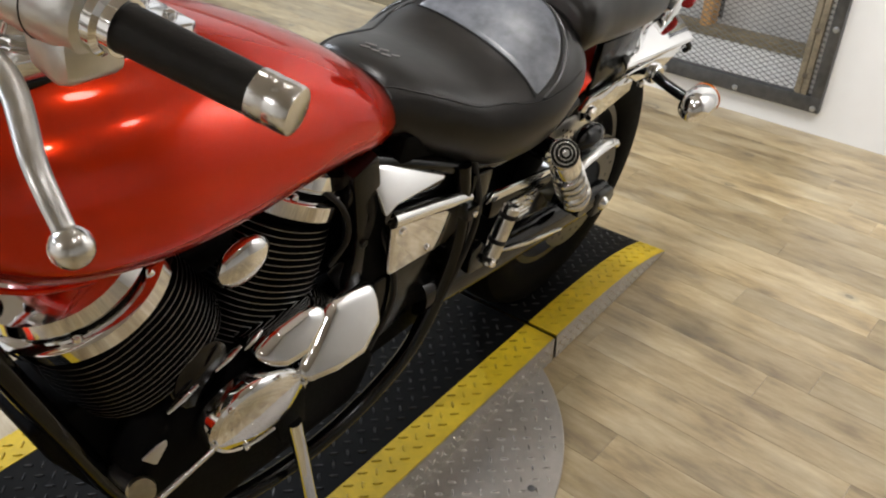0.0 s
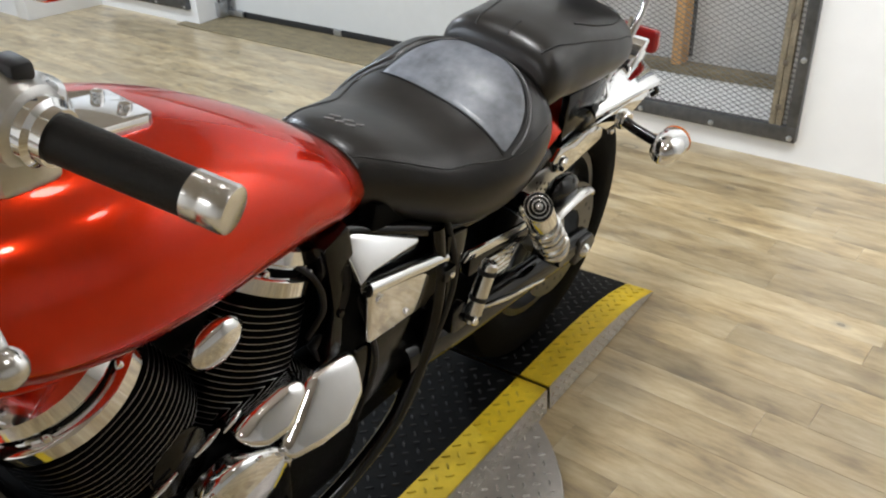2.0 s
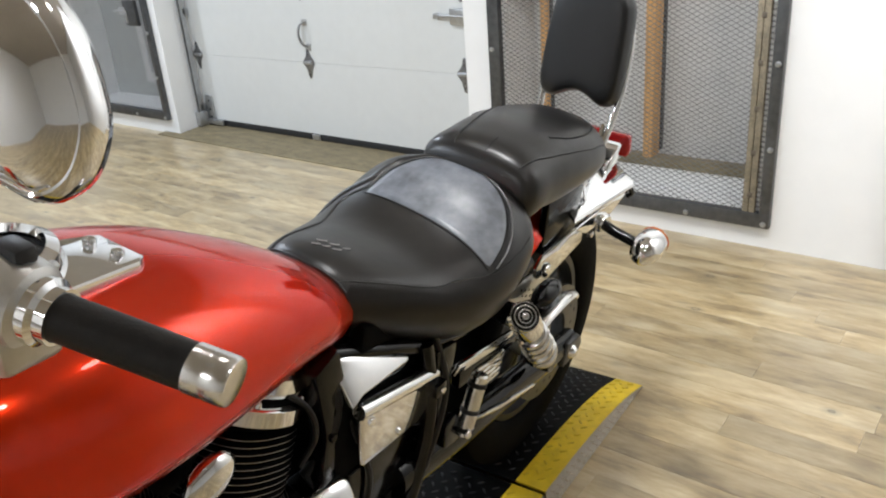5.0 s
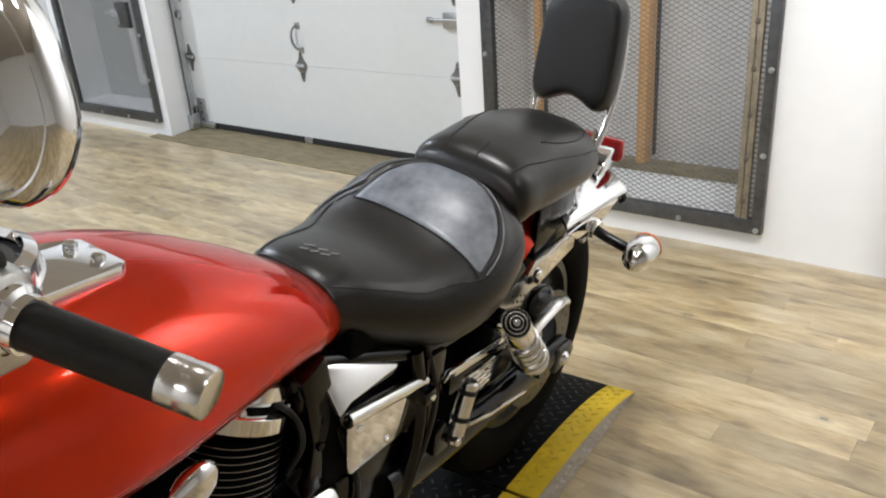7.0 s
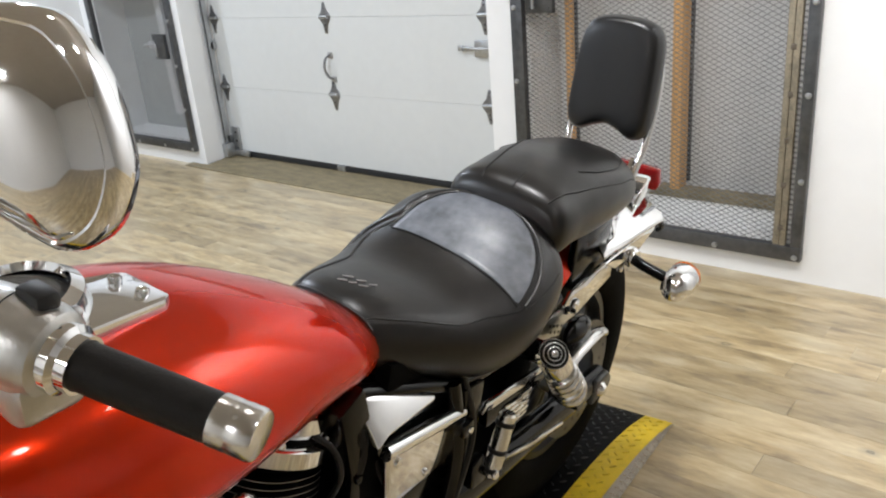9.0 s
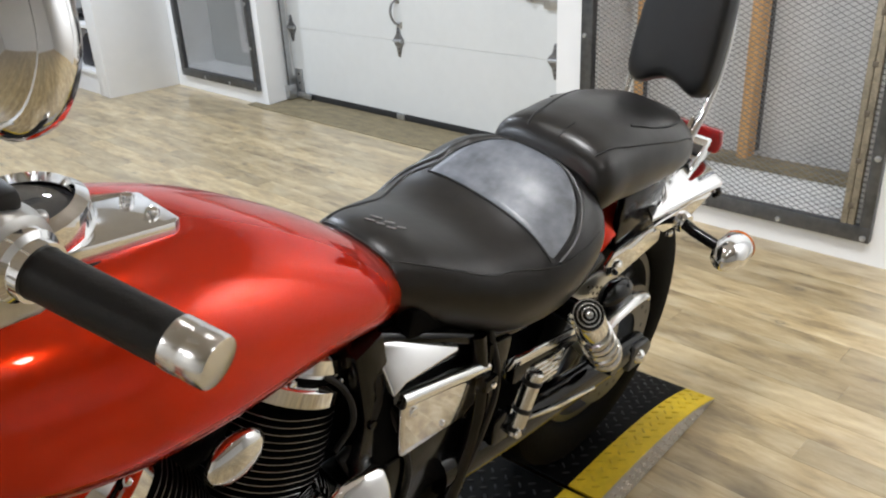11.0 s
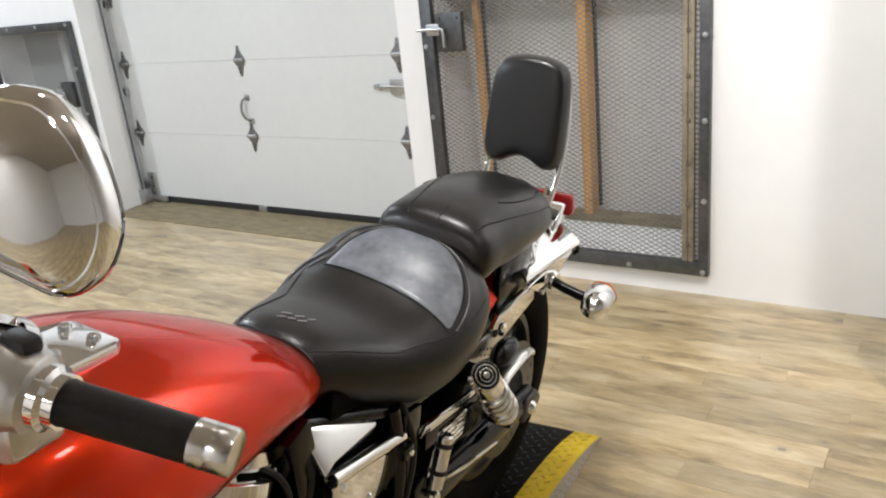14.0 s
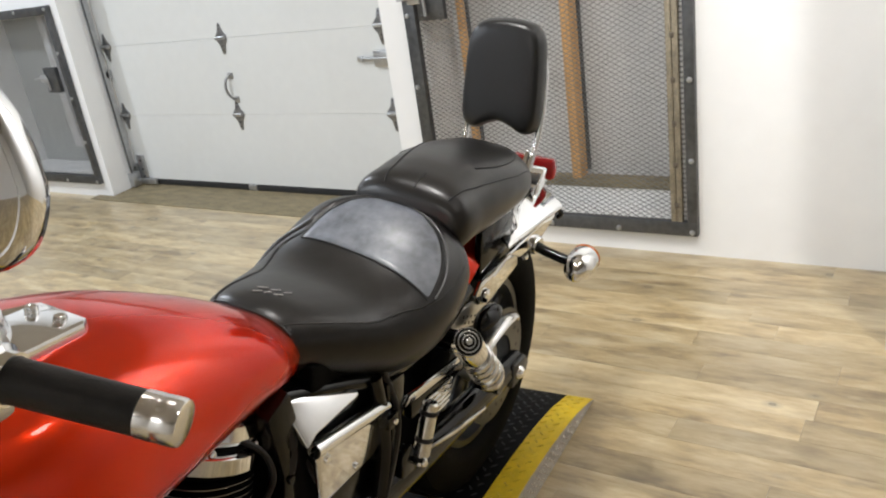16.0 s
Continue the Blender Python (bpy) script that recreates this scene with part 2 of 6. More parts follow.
TREAD_ALU = pbr("bright_tread_plate", (0.47, 0.44, 0.405), 0.42, 0.6, var=0.15, scale=8, rvar=0.08, bump=0.15, bscale=220, stain=0.12)
LUG_YELLOW = pbr("scuffed_yellow_tread", (0.62, 0.425, 0.016), 0.42, 0.0, var=0.35, scale=16, rvar=0.1, stain=0.5)
LUG_ALU = pbr("worn_bright_tread", (0.90, 0.88, 0.85), 0.22, 0.85, var=0.10, scale=20, rvar=0.1)
LUG_BLACK = pbr("scuffed_black_tread", (0.020, 0.020, 0.021), 0.32, 0.0, var=0.5, scale=25, rvar=0.1, spec=0.5)
WHITE = pbr("white_wall_paint", (0.84, 0.84, 0.83), 0.6, var=0.025, scale=1.6, rvar=0.1, bump=0.12, bscale=70, bdist=0.001)
DOOR_WHITE = pbr("offwhite_door_enamel", (0.66, 0.67, 0.655), 0.42, var=0.03, scale=2.2, rvar=0.08, bump=0.15, bscale=160, bdist=0.001)
CEILING = pbr("beige_ceiling", (0.46, 0.42, 0.37), 0.8, var=0.06, scale=1.2, bump=0.1, bscale=60)
STEEL = pbr("dark_raw_steel", (0.11, 0.112, 0.115), 0.42, 0.75, var=0.35, scale=5, rvar=0.12, bump=0.1, bscale=90, stain=0.4)
RUSTY = pbr("rust_stained_steel", (0.25, 0.215, 0.155), 0.6, 0.25, var=0.4, scale=14, rvar=0.12, bump=0.2, bscale=120, stain=0.5)
WELD = pbr("dark_weld_bead", (0.12, 0.10, 0.075), 0.6, 0.3, var=0.4, scale=60)
MESH_STEEL = pbr("expanded_mesh_steel", (0.20, 0.20, 0.198), 0.45, 0.45, var=0.3, scale=30, rvar=0.1)
HINGE = pbr("zinc_plated_hinge", (0.27, 0.27, 0.275), 0.4, 0.9, var=0.25, scale=40, rvar=0.12)
GALV = pbr("galvanised_steel", (0.50, 0.51, 0.52), 0.38, 0.95, var=0.2, scale=30, rvar=0.12, bump=0.1, bscale=150)
STUD = pbr("pine_stud", (0.64, 0.36, 0.13), 0.6, var=0.25, scale=2.5, stretch=(14, 14, 1), bump=0.2, bscale=60)
# darker grey copy of the backing board, for the smaller hatch's recess
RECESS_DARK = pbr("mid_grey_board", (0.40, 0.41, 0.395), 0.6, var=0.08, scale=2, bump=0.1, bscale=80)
RECESS = pbr("grey_backing_board", (0.64, 0.64, 0.635), 0.7, var=0.06, scale=2, bump=0.1, bscale=80)
THRESHOLD = pbr("brown_threshold_board", (0.215, 0.175, 0.10), 0.6, var=0.45, scale=9, stretch=(1, 2.5, 1), rvar=0.1, bump=0.25, bscale=60, stain=0.35)
BLUE = pbr("blue_crate_plastic", (0.012, 0.05, 0.34), 0.38, var=0.12, scale=8, rvar=0.08)
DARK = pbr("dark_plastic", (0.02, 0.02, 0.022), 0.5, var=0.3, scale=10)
PAPER = pbr("white_label", (0.75, 0.75, 0.78), 0.6, var=0.04)
PURPLE = pbr("violet_print", (0.16, 0.12, 0.42), 0.6, var=0.1)
SEAL = pbr("black_rubber_seal", (0.015, 0.015, 0.015), 0.7, var=0.2)
LAMP_GLOW = emitter("lamp_glow", (1.0, 0.95, 0.88), 14.0)
PLANK = plank_wood("oak_plank", False)
PLANK_FAR = plank_wood("oak_plank_far", True)


# ---- mesh helpers ----
def finish(bm, angle=38):
    bmesh.ops.recalc_face_normals(bm, faces=bm.faces)
    lim = radians(angle)
    for fc in bm.faces:
        fc.smooth = True
    for e in bm.edges:
        e.smooth = len(e.link_faces) == 2 and e.calc_face_angle(0.0) < lim


def part(name, bm, material, parent=None, label="", angle=38):
    finish(bm, angle)
    me = bpy.data.meshes.new(name)
    bm.to_mesh(me)
    bm.free()
    for m in material if isinstance(material, (list, tuple)) else [material]:
        me.materials.append(m)
    ob = new(name, me)
    if parent is not None:
        ob.parent = parent
    if label:
        tagged(ob, label)
    return ob


def thing(name, label, category, m=None, group=""):
    ob = new(name)
    if m is not None:
        ob.matrix_world = m
    return tagged(ob, label, category, group)


def structure(ob, label):
    return tagged(ob, label, kind="structure")


def box(bm, x0, x1, y0, y1, z0, z1, bevel=0.0, seg=2, mi=0):
    made = bmesh.ops.create_cube(bm, size=1.0, matrix=Matrix.LocRotScale(((x0 + x1) / 2, (y0 + y1) / 2, (z0 + z1) / 2), None, (abs(x1 - x0), abs(y1 - y0), abs(z1 - z0))))
    fs = {fc for v in made["verts"] for fc in v.link_faces}
    for fc in fs:
        fc.material_index = mi
    if bevel:
        es = list({e for v in made["verts"] for e in v.link_edges})
        bmesh.ops.bevel(bm, geom=es, offset=bevel, segments=seg, affect="EDGES", profile=0.5)
    return bm


def boxes(*args, **kw):
    return box(bmesh.new(), *args, **kw)


def ringloft(bm, rings, cap=True, mi=0):
    rows = [[bm.verts.new(p) for p in ring] for ring in rings]
    n = len(rows[0])
    for a, b in zip(rows, rows[1:]):
        for k in range(n):
            fc = bm.faces.new((a[k], a[(k + 1) % n], b[(k + 1) % n], b[k]))
            fc.material_index = mi
    if cap:
        for row in (rows[0], rows[-1]):
            c = bm.verts.new(sum((v.co for v in row), Vector()) / n)
            for k in range(n):
                bm.faces.new((row[k], row[(k + 1) % n], c)).material_index = mi
    return rows


def spline(pts, k=8):
    """Catmull-Rom through the points."""
    pts = [Vector(p) for p in pts]
    ext = [pts[0] * 2 - pts[1], *pts, pts[-1] * 2 - pts[-2]]
    out = []
    for i in range(1, len(ext) - 2):
        a, b, c, d = ext[i - 1 : i + 3]
        for s in range(k):
            t = s / k
            out.append(0.5 * ((2 * b) + (c - a) * t + (2 * a - 5 * b + 4 * c - d) * t * t + (3 * b - a - 3 * c + d) * t**3))
    out.append(pts[-1])
    return out


def tube(bm, pts, r, n=14, cap=True, flat=1.0, up=(0, 0, 1), mi=0):
    """A tube along points; r one radius or one for each end, blended; flat squeezes it along the up side."""
    pts = [Vector(p) for p in pts]
    rs = r if isinstance(r, (list, tuple)) else [r]
    rings = []
    side = None
    for i, p in enumerate(pts):
        d = (pts[min(i + 1, len(pts) - 1)] - pts[max(i - 1, 0)]).normalized()
        if side is None:
            side = d.cross(Vector(up))
            if side.length < 1e-4:
                side = d.cross(Vector((1, 0, 0)))
        side = (side - d * side.dot(d)).normalized()
        upv = side.cross(d)
        u = i / max(1, len(pts) - 1) * (len(rs) - 1)
        j = min(int(u), len(rs) - 2) if len(rs) > 1 else 0
        rad = rs[j] + (rs[j + 1] - rs[j]) * (u - j) if len(rs) > 1 else rs[0]
        rings.append([p + side * (math.cos(2 * math.pi * q / n) * rad) + upv * (math.sin(2 * math.pi * q / n) * rad * flat) for q in range(n)])
    ringloft(bm, rings, cap, mi)
    return bm


def tubes(pts, r, **kw):
    return tube(bmesh.new(), pts, r, **kw)


def lathe(bm, profile, a, b, n=28, mi=0, cap=True):
    """Revolve (radius, part of the way from a to b) round the line a-b."""
    a, b = Vector(a), Vector(b)
    d = (b - a).normalized()
    s = d.cross(Vector((0, 0, 1)))
    if s.length < 1e-3:
        s = d.cross(Vector((0, 1, 0)))
    s.normalize()
    u = s.cross(d)
    rings = [[a + (b - a) * h + s * (math.cos(2 * math.pi * q / n) * r) + u * (math.sin(2 * math.pi * q / n) * r) for q in range(n)] for r, h in profile]
    ringloft(bm, rings, cap, mi)
    return bm


def lathes(profile, a, b, **kw):
    return lathe(bmesh.new(), profile, a, b, **kw)


def prism(bm, poly, axis, d0, d1, bevel=0.0, seg=2, mi=0):
    """Extrude a polygon: axis x takes (y, z), y takes (x, z), z takes (x, y)."""
    def at(p, d):
        return {"x": (d, p[0], p[1]), "y": (p[0], d, p[1]), "z": (p[0], p[1], d)}[axis]
    lo = [bm.verts.new(at(p, d0)) for p in poly]
    hi = [bm.verts.new(at(p, d1)) for p in poly]
    fs = [bm.faces.new(lo), bm.faces.new(hi[::-1])]
    n = len(poly)
    for k in range(n):
        fs.append(bm.faces.new((lo[k], lo[(k + 1) % n], hi[(k + 1) % n], hi[k])))
    for fc in fs:
        fc.material_index = mi
    bmesh.ops.recalc_face_normals(bm, faces=fs)
    if bevel:
        es = list({e for fc in fs for e in fc.edges})
        bmesh.ops.bevel(bm, geom=es, offset=bevel, segments=seg, affect="EDGES", profile=0.5)
    return bm


def prisms(*a, **k):
    return prism(bmesh.new(), *a, **k)


def ball(bm, c, r, scale=(1, 1, 1), seg=20, mi=0, turn=None):
    m = Matrix.LocRotScale(c, turn, Vector(scale) * r)
    made = bmesh.ops.create_uvsphere(bm, u_segments=seg, v_segments=seg // 2, radius=1.0, matrix=m)
    for v in made["verts"]:
        for fc in v.link_faces:
            fc.material_index = mi
    return bm


def bolt(parent, c, axis, r=0.008, h=0.006, material=None, name="bolt"):
    """A domed bolt head standing off at c along axis."""
    c, axis = Vector(c), Vector(axis).normalized()
    return part(name, lathes([(r, 0), (r, 0.4), (r * 0.85, 0.8), (r * 0.4, 1.0)], c, c + axis * h, n=12), material or GALV, parent)


def lerp_table(rows, x):
    """Smooth table lookup: rows of (key, values...)."""
    if x <= rows[0][0]:
        return rows[0][1:]
    for i in range(len(rows) - 1):
        if x <= rows[i + 1][0]:
            t = (x - rows[i][0]) / (rows[i + 1][0] - rows[i][0])
            p0, p1, p2, p3 = rows[max(i - 1, 0)], rows[i], rows[i + 1], rows[min(i + 2, len(rows) - 1)]
            out = []
            for k in range(1, len(p1)):
                m1 = (p2[k] - p0[k]) / (p2[0] - p0[0]) * (p2[0] - p1[0])
                m2 = (p3[k] - p1[k]) / (p3[0] - p1[0]) * (p2[0] - p1[0])
                out.append((2 * t**3 - 3 * t**2 + 1) * p1[k] + (t**3 - 2 * t**2 + t) * m1 + (-2 * t**3 + 3 * t**2) * p2[k] + (t**3 - t**2) * m2)
            return out
    return rows[-1][1:]


PITCH = 0.0385


def tread_spots(u0, u1, v0, v1, keep, pitch=PITCH):
    """Tread pattern: bars at +45 degrees on a square grid, bars at -45 half a pitch further."""
    out = []
    for i in range(math.ceil(u0 / pitch), math.floor(u1 / pitch) + 1):
        for k in range(2 * math.ceil(v0 / pitch), 2 * math.floor(v1 / pitch) + 1):
            u, v = (i + 0.5 * (k % 2)) * pitch, k * pitch / 2
            if keep(u, v):
                out.append((u, v, radians(-45 if k % 2 else 45)))
    return out


def lugs(place, spots, length=0.022, width=0.0056, height=0.0028):
    """Raised tread bars: place(u, v) gives a point, its run and its side; spots are (u, v, turn)."""
    verts, faces = [], []
    for u, v, turn in spots:
        p, a, b = place(u, v)
        nrm = a.cross(b).normalized()
        ca, sa = math.cos(turn), math.sin(turn)
        l, w = a * ca + b * sa, b * ca - a * sa
        o = len(verts)
        for hgt, k in ((-0.0006, 1.0), (height, 0.45)):
            for fx, fy in ((-0.5, 0), (-0.25, 0.5), (0.25, 0.5), (0.5, 0), (0.25, -0.5), (-0.25, -0.5)):
                verts.append(p + l * (fx * length * (0.5 + 0.5 * k)) + w * (fy * width * k) + nrm * hgt)
        faces.append([o + 6 + k for k in range(6)])
        faces += [[o + k, o + (k + 1) % 6, o + 6 + (k + 1) % 6, o + 6 + k] for k in range(6)]
    me = bpy.data.meshes.new("tread")
    me.from_pydata([tuple(v) for v in verts], [], faces)
    return me

# ---- the hall ----
WALL, WALL_R, BACK, DOORY = 3.20, 3.10, 3.56, 3.43
X0, X1, Y0 = -7.4, 4.6, -3.2
OPENINGS = [(-4.66, -3.76, 0.17, 1.19), (-3.635, -1.1302, -0.1, 1.86), (-0.91, 0.19, 0.140, 1.274)]


def wall_with_openings(name, xa, xb, z1, y0, y1, opens):
    xs = sorted({xa, xb, *[v for o in opens for v in o[:2]]})
    zs = sorted({-0.02, z1, *[v for o in opens for v in o[2:] if v > 0]})
    bm = bmesh.new()
    vs = {(i, k): bm.verts.new((x, y0, z)) for i, x in enumerate(xs) for k, z in enumerate(zs)}
    for i in range(len(xs) - 1):
        for k in range(len(zs) - 1):
            cx, cz = (xs[i] + xs[i + 1]) / 2, (zs[k] + zs[k + 1]) / 2
            if not any(o[0] < cx < o[1] and o[2] < cz < o[3] for o in opens):
                bm.faces.new((vs[i, k], vs[i + 1, k], vs[i + 1, k + 1], vs[i, k + 1]))
    bmesh.ops.delete(bm, geom=[v for v in bm.verts if not v.link_faces], context="VERTS")
    made = bmesh.ops.extrude_face_region(bm, geom=list(bm.faces))
    bmesh.ops.translate(bm, vec=(0, y1 - y0, 0), verts=[g for g in made["geom"] if isinstance(g, bmesh.types.BMVert)])
    return part(name, bm, WHITE)


structure(wall_with_openings("wall_north", X0, -1.1302, CEIL, WALL, BACK - 0.02, OPENINGS[:2]), "white painted wall with a caged opening and garage door")
structure(wall_with_openings("wall_north_east", -1.13, X1, CEIL, WALL_R, BACK - 0.02, OPENINGS[2:]), "white painted wall with a caged hatch")
structure(part("wall_pillar", prisms([(0.945, 2.53), (X1, 2.53), (X1, 3.103), (0.945, 3.103)], "z", -0.02, CEIL, bevel=0.004), WHITE), "white painted wall corner standing into the hall")
structure(part("wall_east", boxes(X1, X1 + 0.15, Y0 - 0.1, 2.55, -0.02, CEIL), WHITE), "plain white painted side wall")
structure(part("wall_west", boxes(X0 - 0.15, X0, Y0 - 0.1, BACK, -0.02, CEIL), WHITE), "plain white painted end wall")
structure(part("wall_south", boxes(X0 - 0.1, X1 + 0.1, Y0 - 0.15, Y0, -0.02, CEIL), WHITE), "plain white painted back wall")
structure(part("ceiling", boxes(X0 - 0.1, X1 + 0.1, Y0 - 0.1, BACK, CEIL, CEIL + 0.1), CEILING), "beige ceiling with recessed spots")
# outside skin behind door and recesses
structure(part("wall_outer", boxes(X0, X1, 3.60, 3.70, -0.02, CEIL), WHITE), "outer wall closing the recesses behind the mesh")

for lx, ly in LAMPS:
    lt = thing("ceiling_light", "round recessed ceiling spot with a white rim", "ceiling light", pose(lx, ly, CEIL), "ceiling spots")
    part("rim", lathes([(0.10, 0), (0.15, 0), (0.155, 0.5), (0.14, 1.0), (0.115, 1.0)], (0, 0, 0), (0, 0, -0.06), n=28, cap=False), WHITE, lt)
    part("diffuser", lathes([(0.112, 0), (0.112, 1.0)], (0, 0, -0.045), (0, 0, -0.05), n=28), LAMP_GLOW, lt)


def slope_bars(name, x0, x1, z0, z1, y, pitch_x, pitch_z, w, t, parent):
    """Expanded metal: two families of slanting strands filling a rectangle."""
    bm = bmesh.new()
    k = pitch_z / pitch_x
    wz = w * math.hypot(1, k) / 2
    for fam in (1, -1):
        c0, c1 = (z0 - k * x1, z1 - k * x0) if fam == 1 else (z0 + k * x0, z1 + k * x1)
        n0, n1 = math.ceil(c0 / pitch_z), math.floor(c1 / pitch_z)
        for n in range(n0, n1 + 1):
            c = n * pitch_z
            s = fam * k
            xa, xb = sorted(((z0 - c) / s, (z1 - c) / s))
            xa, xb = max(xa, x0), min(xb, x1)
            if xb - xa < 0.01:
                continue
            yo = y + (0.0008 if fam == 1 else -0.0008)
            ring = [[(xx, yy, s * xx + c + zz) for yy, zz in ((yo - t, -wz), (yo + t, -wz), (yo + t, wz), (yo - t, wz))] for xx in (xa, xb)]
            ringloft(bm, ring, True)
    return part(name, bm, MESH_STEEL, parent)


def cage(wall, x0, x1, z0, z1, label, lock_left, bars, hinge_post, pitch):
    """Steel angle frame bolted on the wall with expanded mesh over an opening."""
    y = wall - 0.001
    ob = thing("mesh_hatch", label, "mesh hatch", pose(0, 0, 0))
    fw, d = 0.072, 0.034
    frame_bm = [("frame_bar", (x0, x1, y - d, y, z1 - fw * 0.74, z1)), ("frame_bar", (x0, x1, y - d, y, z0, z0 + fw * 0.80)),
                ("frame_bar", (x0, x0 + fw * 0.8, y - d + 0.002, y, z0 + fw * 0.80 - 0.003, z1 - fw * 0.74 + 0.003)), ("frame_bar", (x1 - fw * 0.55, x1, y - d + 0.002, y, z0 + fw * 0.80 - 0.003, z1 - fw * 0.74 + 0.003))]
    for nm, dims in frame_bm:
        part(nm, boxes(*dims, bevel=0.003), STEEL, ob)
    n_x, n_z = (5, 4) if bars else (4, 4)
    for k in range(n_x):
        xx = x0 + 0.02 + (x1 - x0 - 0.04) * k / (n_x - 1)
        for zz in (z0 + 0.017, z1 - 0.02):
            bolt(ob, (xx, y - d, zz), (0, -1, 0), 0.011, 0.008)
    for k in range(1, n_z - 1 + 1):
        zz = z0 + (z1 - z0) * k / n_z
        for xx in (x0 + 0.02, x1 - 0.018):
            bolt(ob, (xx, y - d + 0.002, zz), (0, -1, 0), 0.011, 0.008)
    ix0, ix1, iz0, iz1 = x0 + fw * 0.7, x1 - fw * 0.5, z0 + fw * 0.6, z1 - fw * 0.6
    slope_bars("expanded_mesh", ix0, ix1, iz0, iz1, y - 0.006, *pitch, ob)
    if hinge_post:
        for k, (a, b) in enumerate(((0.054, 0.032), (0.030, 0.008))):
            part("hinge_post", boxes(x1 - fw * 0.55 - a - 0.01, x1 - fw * 0.55 - b - 0.01, y - 0.03, y - 0.008, iz0, iz1, bevel=0.003), RUSTY, ob)
        for k in range(7):
            zz = iz0 + (iz1 - iz0) * (k + 0.5) / 7
            part("weld_tab", boxes(x1 - fw * 0.55 - 0.048, x1 - fw * 0.55 - 0.030, y - 0.0325, y - 0.009, zz - 0.010, zz + 0.010, bevel=0.003), WELD, ob)
    lx = x0 + 0.085 if lock_left else x1 - 0.22
    lz = z0 + (0.90 if lock_left else 0.62)
    lock = part("lock_plate", boxes(lx, lx + 0.13, y - 0.045, y - 0.018, lz, lz + 0.16, bevel=0.003), STEEL, ob)
    part("latch_bar", tubes(spline([(lx - 0.09, y - 0.055, lz + 0.095), (lx + 0.03, y - 0.057, lz + 0.095), (lx + 0.045, y - 0.06, lz + 0.085), (lx + 0.047, y - 0.06, lz + 0.02)], 6), 0.007, n=10), GALV, lock)
    part("latch_keeper", boxes(lx - 0.045, lx + 0.02, y - 0.052, y - 0.036, lz + 0.07, lz + 0.118, bevel=0.003), GALV, lock)
    for dx in (0.02, 0.11):
        for dz in (0.02, 0.14):
            bolt(lock, (lx + dx, y - 0.045, lz + dz), (0, -1, 0), 0.006, 0.005, STEEL, "screw")
    return ob


cage(WALL_R, -0.982, 0.252, 0.091, 1.323, "dark steel expanded mesh hatch with a latch on white wall", True, True, True, (0.0360, 0.0195, 0.0023, 0.0010))
cage(WALL, -4.735, -3.70, 0.098, 1.25, "dark steel framed mesh hatch beside the garage door", False, False, False, (0.0330, 0.0178, 0.0018, 0.0008))


structure(part("wall_niche_1", boxes(-0.908, 0.188, 3.34, 3.36, 0.142, 1.272), RECESS), "light grey board lining behind the mesh hatch")
structure(part("wall_niche_2", boxes(-4.658, -3.762, 3.42, 3.44, 0.172, 1.188), RECESS_DARK), "mid grey board lining behind the smaller mesh hatch")
# added white block: gives the brightness of the lit recess floor below the sill
structure(part("wall_niche_3", boxes(-0.906, 0.186, 3.222, 3.338, 0.142, 0.225), WHITE), "white block standing in for the lit floor of the recess")
STUDS = [(-0.809, -0.780, 3.22, 3.25), (-0.325, -0.286, 3.22, 3.30)]
for a, b, ya, yb in STUDS:
    tagged(part("wall_stud", boxes(a, b, ya, yb, 0.2585, 1.272, bevel=0.002), STUD), "bare pine wall stud standing behind the mesh", "wall stud", "studs behind the mesh")
# black strips added in place of the shaded gaps beside the studs
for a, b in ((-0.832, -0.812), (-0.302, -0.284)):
    tagged(part("gap_strip", boxes(a, b, 3.325, 3.336, 0.268, 1.271), DARK), "black strip standing in for the shaded gap beside the stud", "felt strip", "felt strips")
tagged(part("sill_plate", boxes(-0.905, 0.185, 3.215, 3.30, 0.2255, 0.258, bevel=0.002), THRESHOLD), "horizontal brown sill board behind the mesh", "sill board")
# board behind the second hatch
tagged(part("inner_frame", prisms([(-4.12, 0.30), (-3.83, 0.30), (-3.83, 1.18), (-3.90, 1.18), (-3.90, 0.37), (-4.05, 0.37), (-4.05, 1.18), (-4.12, 1.18)], "y", 3.34, 3.40, bevel=0.003), RECESS), "grey painted inner frame behind the mesh", "inner frame")


